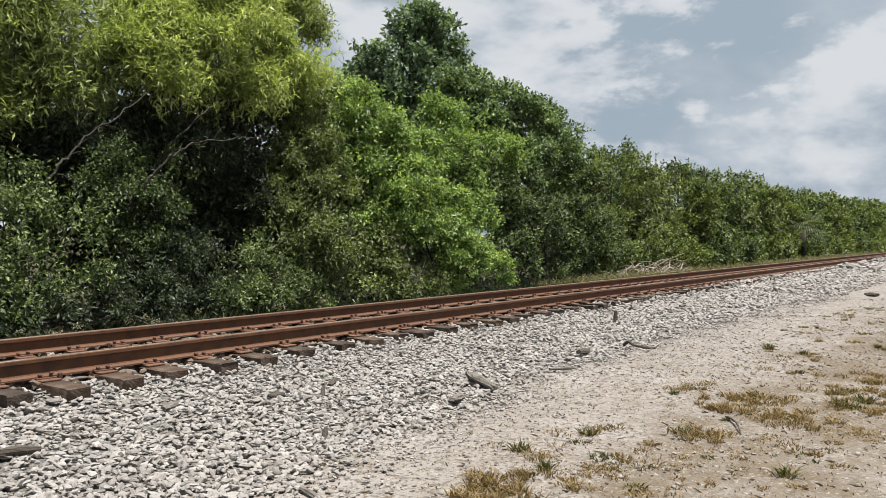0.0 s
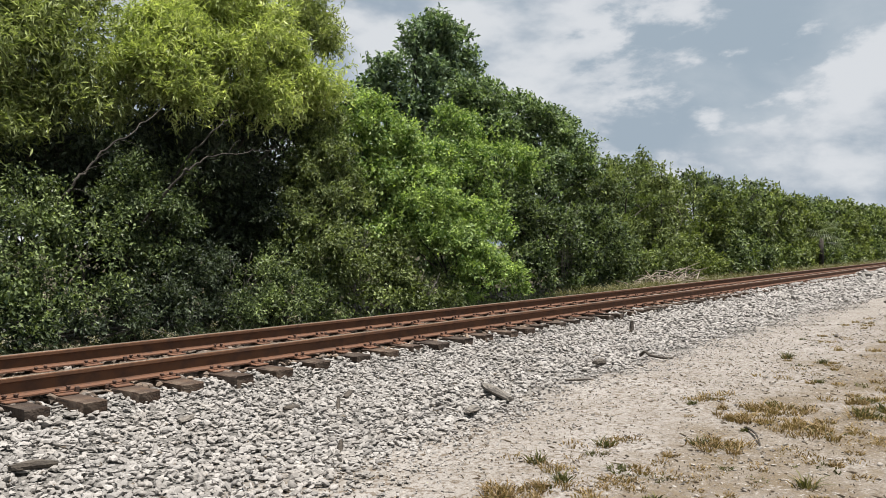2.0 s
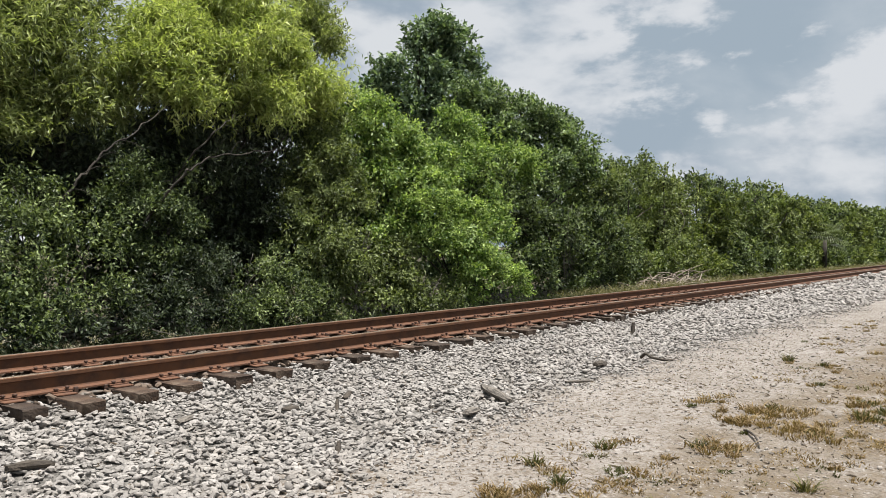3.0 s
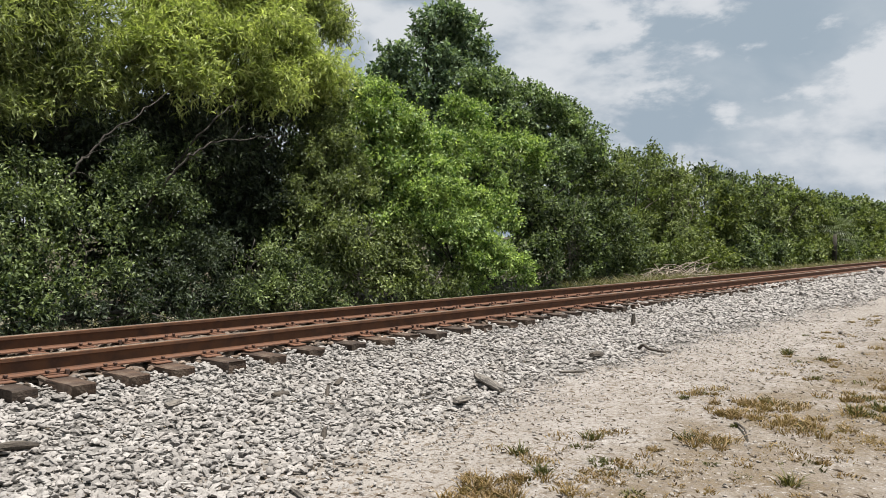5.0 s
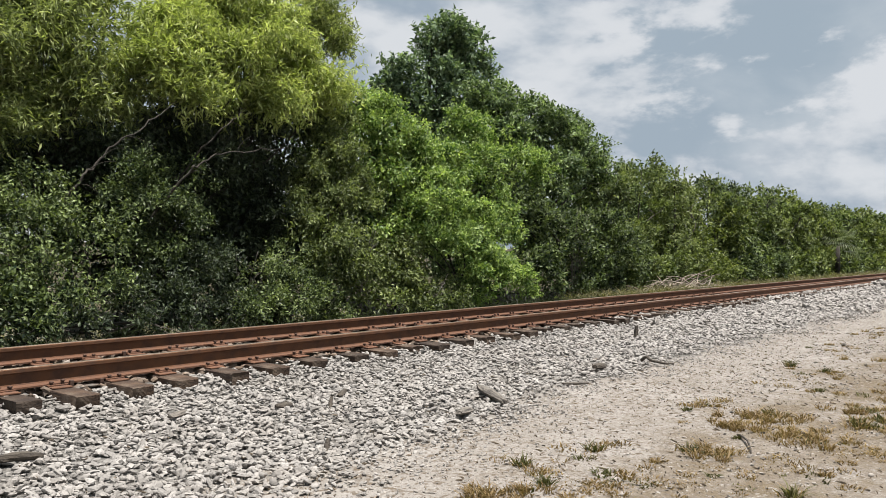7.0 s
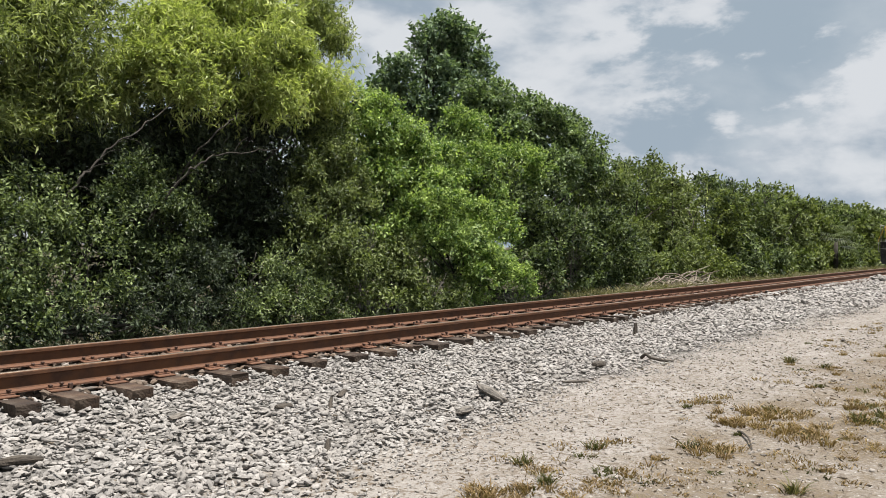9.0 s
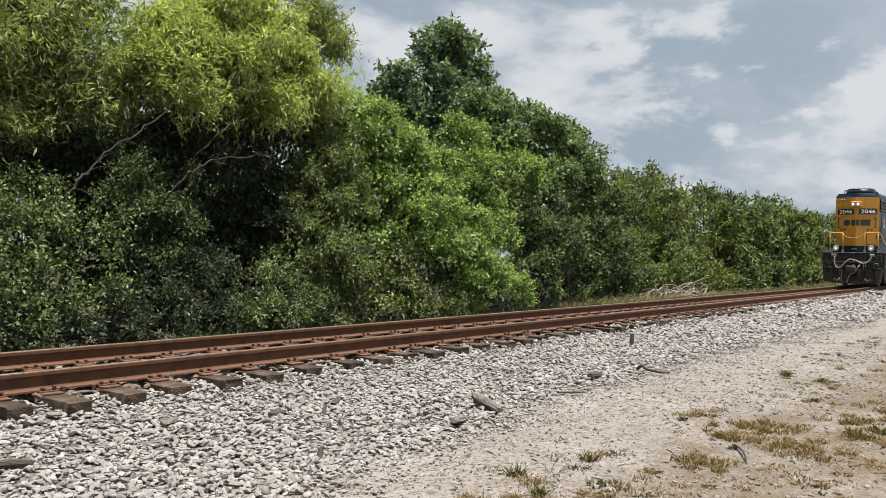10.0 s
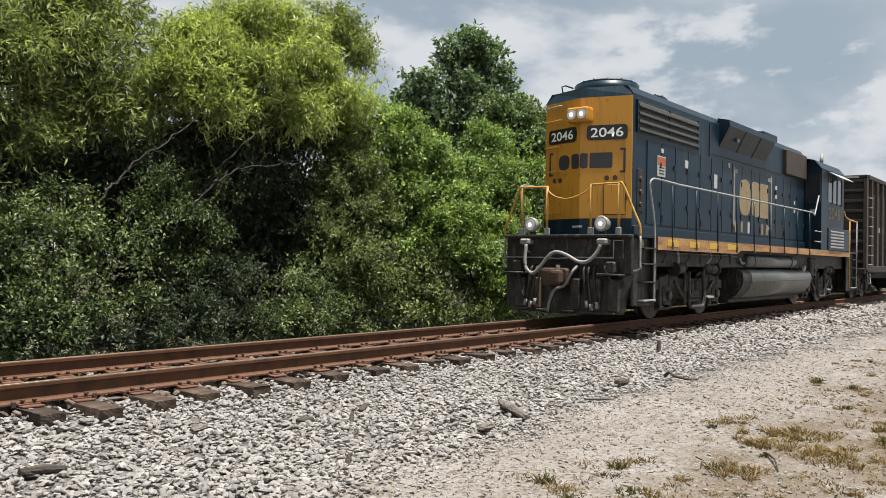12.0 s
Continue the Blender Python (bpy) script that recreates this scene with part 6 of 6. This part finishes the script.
    for s in (-1, 1):
        # step wells at both ends
        for x0, x1, d in ((-0.72, 0.12, 1), (13.55, 14.45, -1)):
            side = part("step_side", box_bm(x0, x1, *sorted((s * 1.34, s * 1.40)), 0.36, 1.67, 0.02), BLACK, loco)
            for z in (0.45, 0.80, 1.15, 1.45):
                part("step_tread", box_bm(x0 + 0.22, x1 - 0.08, *sorted((s * 1.38, s * 1.54)), z, z + 0.03, 0.006), PALERAIL if z < 0.5 else BLACK, side)
            part("step_post", box_bm(x1 - 0.10, x1, *sorted((s * 1.38, s * 1.5)), 0.42, 1.67, 0.01), BLACK, side)
        part("round_plate", cyl_bm((-0.42, s * 1.40, 1.55), (-0.42, s * 1.44, 1.55), 0.09, n=20), TAN, loco)
        # ditch lights
        lamp = part("ditch_light", cyl_bm((-0.88, s * 0.80, 1.92), (-0.66, s * 0.80, 1.92), 0.155, 0.11, n=28, bevel=0.02), PALERAIL, loco, "pale ringed round ditch light")
        part("lens", cyl_bm((-0.895, s * 0.80, 1.92), (-0.875, s * 0.80, 1.92), 0.105, n=24), LENS, lamp)
        part("bulb", cyl_bm((-0.905, s * 0.80, 1.92), (-0.89, s * 0.80, 1.92), 0.04, n=16), BULB, lamp)
        part("lamp_foot", box_bm(-0.82, -0.72, s * 0.80 - 0.05, s * 0.80 + 0.05, 1.715, 1.80, 0.01), BLACK, lamp)
        # front handrails
        for y in (0.50, 1.10):
            part("rail_post", tube_bm([(-0.72, s * y, 1.60), (-0.72, s * y, 2.68)], 0.026, 8), RAILYELLOW, loco, "yellow handrail post")
            part("post_foot", box_bm(-0.76, -0.68, s * y - 0.055, s * y + 0.055, 1.71, 1.86, 0.012), PALERAIL, loco)
        part("front_handrail", tube_bm(curve_points([(-0.72, s * 0.48, 2.67), (-0.72, s * 1.05, 2.68), (-0.72, s * 1.18, 2.64), (-0.70, s * 1.38, 2.20), (-0.70, s * 1.52, 1.90), (-0.70, s * 1.54, 1.70)], 4), 0.022, 8), RAILYELLOW, loco, "yellow bent handrail")
        part("corner_grab", tube_bm(curve_points([(-0.70, s * 1.54, 1.70), (-0.70, s * 1.54, 1.2), (-0.70, s * 1.54, 1.08), (-0.72, s * 1.40, 1.02)], 4), 0.02, 8), PALERAIL, loco)
        # side handrail with its bent ends
        part("side_handrail", tube_bm(curve_points([(0.02, s * 1.5, 0.45), (0.02, s * 1.5, 1.2), (0.0, s * 1.5, 1.95), (-0.22, s * 1.5, 2.62), (-0.12, s * 1.5, 2.78), (0.2, s * 1.5, 2.80), (1.0, s * 1.5, 2.78)], 4)
                                    + [Vector((1.0 + k * 0.85, s * 1.5, 2.78 - 0.001 * k)) for k in range(1, 11)] + [Vector((9.7, s * 1.5, 2.70)), Vector((10.1, s * 1.5, 3.30))], 0.021, 8), PALERAIL, loco, "pale grey side handrail")
        for k in range(9):
            x = 0.75 + k * 1.06
            post = part("stanchion", tube_bm([(x, s * 1.515, 1.50), (x, s * 1.5, 2.78)], 0.019, 6), BLUE, loco)
            part("stanchion_foot", box_bm(x - 0.03, x + 0.03, *sorted((s * 1.50, s * 1.535)), 1.48, 1.62, 0.006), BLACK, post)
    part("safety_chain", tube_bm(curve_points([(-0.72, 0.50, 2.60), (-0.74, 0.30, 2.47), (-0.75, 0.0, 2.42), (-0.74, -0.30, 2.50), (-0.72, -0.50, 2.62)], 5), 0.016, 6), RAILYELLOW, loco)
    # air reservoir and fuel tank
    for s in (-1, 1):
        tank = part("air_reservoir", cyl_bm((5.0, s * 1.22, 1.30), (8.5, s * 1.22, 1.30), 0.18, n=28, bevel=0.05), SILVER, loco, "grey cylindrical air reservoir")
        for x in (5.4, 8.1):
            part("strap", cyl_bm((x - 0.03, s * 1.22, 1.30), (x + 0.03, s * 1.22, 1.30), 0.187, n=28), BLACK, tank)
        part("horn_pipe", tube_bm(curve_points([(4.6, s * 1.3, 1.36), (4.8, s * 1.3, 1.22), (4.9, s * 1.3, 1.25)], 4), 0.03, 8), HOSE, loco)
    half_tank = [(0.95, 0.30), (1.10, 0.34), (1.24, 0.43), (1.34, 0.55), (1.40, 0.68), (1.43, 0.80), (1.43, 0.88), (1.41, 0.96), (1.36, 1.03), (1.27, 1.08), (1.15, 1.11)]
    prof = [(-y, z) for y, z in half_tank] + half_tank[::-1]
    tank = part("fuel_tank", extrude_bm(prof, 0, 5.1, 9.7), SILVER, loco, "grey steel fuel tank")
    for f in tank.data.polygons:
        f.use_smooth = len(f.vertices) == 4
    for k in range(14):
        a = k * math.pi / 7
        part("flange_bolt", cyl_bm((4.56, -0.95 + 0.36 * math.cos(a), 0.72 + 0.30 * math.sin(a)), (4.61, -0.95 + 0.36 * math.cos(a), 0.72 + 0.30 * math.sin(a)), 0.018, n=6), UNDER, tank)
    part("tank_end", extrude_bm([(u * 0.99, v) for u, v in prof], 0, 4.6, 5.1), BLACK, tank)
    part("tank_belly", box_bm(4.7, 9.6, -1.0, 1.0, 0.22, 0.34, 0.03), BLACK, tank)
    for s in (-1, 1):
        part("tank_band", box_bm(5.1, 9.7, *sorted((s * 1.425, s * 1.45)), 0.775, 0.79, 0.003), TANKDARK, tank)
        part("filler_cap", cyl_bm((9.25, s * 1.30, 0.9), (9.25, s * 1.36, 1.22), 0.06, n=14), PALERAIL, tank)
    # pipes and boxes under the sill
    rng = random.Random(8)
    for s in (-1, 1):
        part("air_line", tube_bm([(0.4, s * 1.36, 1.40), (4.4, s * 1.36, 1.40)], 0.025, 6), UNDER, loco)
        for k in range(7):
            x = 0.7 + k * 0.52
            part("pipe", tube_bm(curve_points([(x, s * 1.38, 1.46), (x + 0.02, s * 1.40, 1.34), (x + rng.uniform(-0.12, 0.12), s * 1.36, 1.2)], 3), 0.022, 6), HOSE if k % 3 == 1 else UNDER, loco)
        part("equipment_box", box_bm(9.9, 10.4, *sorted((s * 1.0, s * 1.36)), 0.9, 1.45, 0.03), UNDER, loco)
        part("sand_pipe", tube_bm(curve_points([(0.45, s * 1.1, 1.3), (0.35, s * 1.0, 0.7), (0.62, s * 0.8, 0.12)], 4), 0.025, 6), UNDER, loco)
    # cab and short hood
    cab = part("cab", extrude_bm([(-1.5, 1.72), (-1.5, 4.12), (-1.28, 4.36), (-0.7, 4.50), (0.7, 4.50), (1.28, 4.36), (1.5, 4.12), (1.5, 1.72)], 0, 10.35, 12.75), BLUE, loco)
    part("cab_roof", extrude_bm([(-1.54, 4.12), (-1.30, 4.39), (-0.7, 4.54), (0.7, 4.54), (1.30, 4.39), (1.54, 4.12), (1.5, 4.12), (1.28, 4.36), (0.7, 4.505), (-0.7, 4.505), (-1.28, 4.36), (-1.5, 4.12)], 0, 10.25, 12.85), BLUE, cab)
    part("short_hood", box_bm(12.75, 14.0, -0.95, 0.95, 1.72, 3.25, 0.06, seg=2), BLUE, loco)
    part("roof_antenna", cyl_bm((12.3, -0.9, 4.50), (12.38, -0.9, 4.82), 0.06, n=10), HOSE, cab)
    part("roof_horn", box_bm(12.1, 12.5, -0.97, -0.83, 4.46, 4.54, 0.02), BLACK, cab)
    for s in (-1, 1):
        W_ = framed((10.35, s * 1.25, 0), (0, -1, 0), (0, 0, 1))
        win = slab("cab_window", GLASS, cab, W_, -0.19, 0.19, 3.16, 3.94, 0.012, 0, "dark rear-facing cab window", 0.05)
        for u0, u1, v0, v1 in ((-0.23, 0.23, 3.94, 3.98), (-0.23, 0.23, 3.12, 3.16), (-0.23, -0.19, 3.16, 3.94), (0.19, 0.23, 3.16, 3.94)):
            slab("window_frame", BLACK, win, W_, u0, u1, v0, v1, 0.03, 0.006)
        slab("notice", WHITE, cab, W_, -0.08, 0.10, 2.82, 2.92, 0.012)
        m = framed((0, s * 1.5, 0), (1 if s < 0 else -1, 0, 0), (0, 0, 1))
        g = 1 if s < 0 else -1
        for x0, x1 in ((11.0, 11.42), (11.5, 11.92), (12.0, 12.42)):
            u0, u1 = sorted((g * x0, g * x1))
            win = slab("side_window", GLASS, cab, m, u0, u1, 3.18, 3.92, 0.012, 0, "dark sliding cab window", 0.04)
            slab("window_post", BLACK, win, m, u1 - 0.02, u1 + 0.06, 3.14, 3.96, 0.028, 0.006)
        shade = part("sunshade", extrude_bm([(s * 1.5, 4.12), (s * 1.86, 3.92), (s * 1.86, 3.90), (s * 1.5, 4.095)], 0, 10.95, 12.5), WHITE, cab, "white sheet metal sunshade")
        figures("road_number", "2046", TAN, cab, m, g * 11.7, 2.86, 0.36, 1.25, 0.006)
        box = part("battery_box", box_bm(11.0, 13.4, *sorted((s * 1.40, s * 1.53)), 1.72, 2.42, 0.02), BLUE, loco)
        for k in range(6):
            part("louvre", box_bm(11.15, 12.6, *sorted((s * 1.52, s * 1.56)), 1.80 + k * 0.095, 1.85 + k * 0.095, 0.006), PALERAIL, box, "pale louvre")
        for x in (13.5, 14.4):
            part("end_post", tube_bm([(x, s * 1.5, 0.5), (x, s * 1.5, 2.75)], 0.022, 8), RAILYELLOW if x < 14 else PALERAIL, loco)
        part("end_handrail", tube_bm(curve_points([(12.8, s * 1.5, 3.0), (13.0, s * 1.5, 2.85), (13.5, s * 1.5, 2.78), (14.4, s * 1.5, 2.75)], 4), 0.022, 8), RAILYELLOW, loco)
        for z in (1.95, 2.25):
            part("cab_step_rail", tube_bm([(9.75, s * 1.5, z), (10.35, s * 1.5, z)], 0.018, 6), PALERAIL, loco)
    part("rear_pilot", box_bm(14.42, 14.52, -1.42, 1.42, 0.35, 1.70, 0.02), BLACK, loco)
    part("rear_coupler", box_bm(14.5, 15.15, -0.14, 0.14, 0.75, 1.03, 0.04), RUSTBROWN, loco)
    lengthen(loco)
    for x, r, h in ((0.80, 0.68, 0.30), (2.62, 0.55, 0.30)):
        fan = part("radiator_fan", cyl_bm((x, 0, 4.68), (x, 0, 4.68 + h), r, n=40, bevel=0.03), BLUE, loco)
        part("fan_rim", cyl_bm((x, 0, 4.68 + h), (x, 0, 4.71 + h), r * 0.93, r * 0.86, n=40), BLACK, fan)
        for k in range(6):
            a = k * math.pi / 6
            part("fan_guard", cyl_bm((x - r * 0.85 * math.cos(a), -r * 0.85 * math.sin(a), 4.72 + h), (x + r * 0.85 * math.cos(a), r * 0.85 * math.sin(a), 4.72 + h), 0.012, n=6), BLACK, fan)
    wheels = []
    for cx in (2.75, 13.25):
        make_truck(loco, cx, 0.51, 1.38, 1.08)
        wheels += [wheelset(loco, cx - 1.38, 0.51), wheelset(loco, cx + 1.38, 0.51)]
    return loco, wheels


def make_hopper():
    """A tall open freight car: ribbed end wall, posts along the sides."""
    car = tagged(new("freight_car"), "weathered brown open freight car with ribbed end coupled behind", "freight car")
    L0, L1 = 0.9, 15.6
    body = part("body", box_bm(L0, L1, -1.42, 1.42, 1.12, 4.55, 0.03), CARBROWN, car)
    for x, d in ((L0, -1), (L1, 1)):
        for k in range(9):
            z = 1.35 + k * 0.385
            part("end_rib", box_bm(*sorted((x, x + d * 0.13)), -1.36, 1.36, z, z + 0.13, 0.04), CARRIB, body, "lighter brown horizontal end rib")
        part("end_sill", box_bm(*sorted((x - 0.05 * d, x + d * 0.18)), -1.45, 1.45, 0.95, 1.16, 0.02), CARBROWN, car)
        part("top_chord", box_bm(*sorted((x - 0.05 * d, x + d * 0.15)), -1.5, 1.5, 4.53, 4.69, 0.02), CARBROWN, body)
        part("stencil_bar", box_bm(*sorted((x + d * 0.15, x + d * 0.156)), -1.2, -0.5, 4.58, 4.65), WHITE, body)
        part("coupler", box_bm(*sorted((x, x + d * 0.85)), -0.13, 0.13, 0.76, 1.02, 0.04), RUSTBROWN, car)
        for s in (-1, 1):
            part("corner_post", box_bm(*sorted((x - 0.02 * d, x + d * 0.15)), *sorted((s * 1.36, s * 1.5)), 1.1, 4.62, 0.015), CARRIB, body)
    for s in (-1, 1):
        part("side_chord", box_bm(L0, L1, *sorted((s * 1.40, s * 1.54)), 4.53, 4.69, 0.02), CARBROWN, body)
        part("side_sill", box_bm(L0, L1, *sorted((s * 1.40, s * 1.52)), 1.02, 1.26, 0.02), CARBROWN, body)
        for k in range(15):
            x = L0 + 0.55 + k * 0.98
            part("side_post", box_bm(x, x + 0.12, *sorted((s * 1.41, s * 1.53)), 1.2, 4.57, 0.015), CARRIB, body)
        for k in range(8):
            z = 1.3 + k * 0.36
            part("ladder_rung", tube_bm([(L0 + 0.08, s * 1.47, z), (L0 + 0.08, s * 1.58, z), (L0 + 0.5, s * 1.58, z), (L0 + 0.5, s * 1.47, z)], 0.014, 6), PALERAIL, body)
        part("stirrup", tube_bm([(L0 + 0.1, s * 1.48, 1.05), (L0 + 0.1, s * 1.5, 0.6), (L0 + 0.5, s * 1.5, 0.6), (L0 + 0.5, s * 1.48, 1.05)], 0.018, 6), PALERAIL, car)
        for k in range(3):
            x = 3.2 + k * 1.3
            part("stencil_bar", box_bm(x, x + 0.9, *sorted((s * 1.421, s * 1.428)), 2.6, 2.78), WHITE, body)
    part("brake_wheel", cyl_bm((L0 - 0.22, -0.7, 2.75), (L0 - 0.17, -0.7, 2.75), 0.26, n=24), RUSTBROWN, car)
    part("brake_wheel_shaft", cyl_bm((L0 - 0.2, -0.7, 2.75), (L0 + 0.01, -0.7, 2.75), 0.04, n=10), RUSTBROWN, car)
    part("centre_sill", box_bm(L0, L1, -0.3, 0.3, 0.72, 1.14, 0.02), BLACK, car)
    wheels = []
    for cx in (2.4, 14.1):
        make_truck(car, cx, 0.46, 0.88, 1.0)
        wheels += [wheelset(car, cx - 0.88, 0.46), wheelset(car, cx + 0.88, 0.46)]
    return car, wheels


loco, loco_wheels = make_locomotive()
freight_car, car_wheels = make_hopper()


# the place of the hood's front corners along the line, by time
RUN = ((0, 204.7), (3, 157.0), (6, 109.3), (8, 77.5), (9.2, 58.45), (9.5, 53.7), (9.8, 48.92), (10, 45.73), (10.2, 42.55), (10.5, 37.84), (11, 30.09), (11.5, 22.46), (12, 14.906))
COUPLED = 18.0


def motions():
    """The train rolls along the line towards the camera's end; its wheels turn with it."""
    walk(loco, [(t, pose(x, 0, 0)) for t, x in RUN])
    walk(freight_car, [(t, pose(x + COUPLED, 0, 0)) for t, x in RUN])
    times = np.arange(0, 12.001, 1 / 30)
    place = np.interp(times, [t for t, _ in RUN], [x for _, x in RUN])
    for wheel, r in [(w, 0.51) for w in loco_wheels] + [(w, 0.46) for w in car_wheels]:
        x, _, z = wheel.location
        walk(wheel, [(float(t), pose(x, 0, z, 0, math.degrees((p - RUN[0][1]) / r), 0)) for t, p in zip(times, place)])


motions()
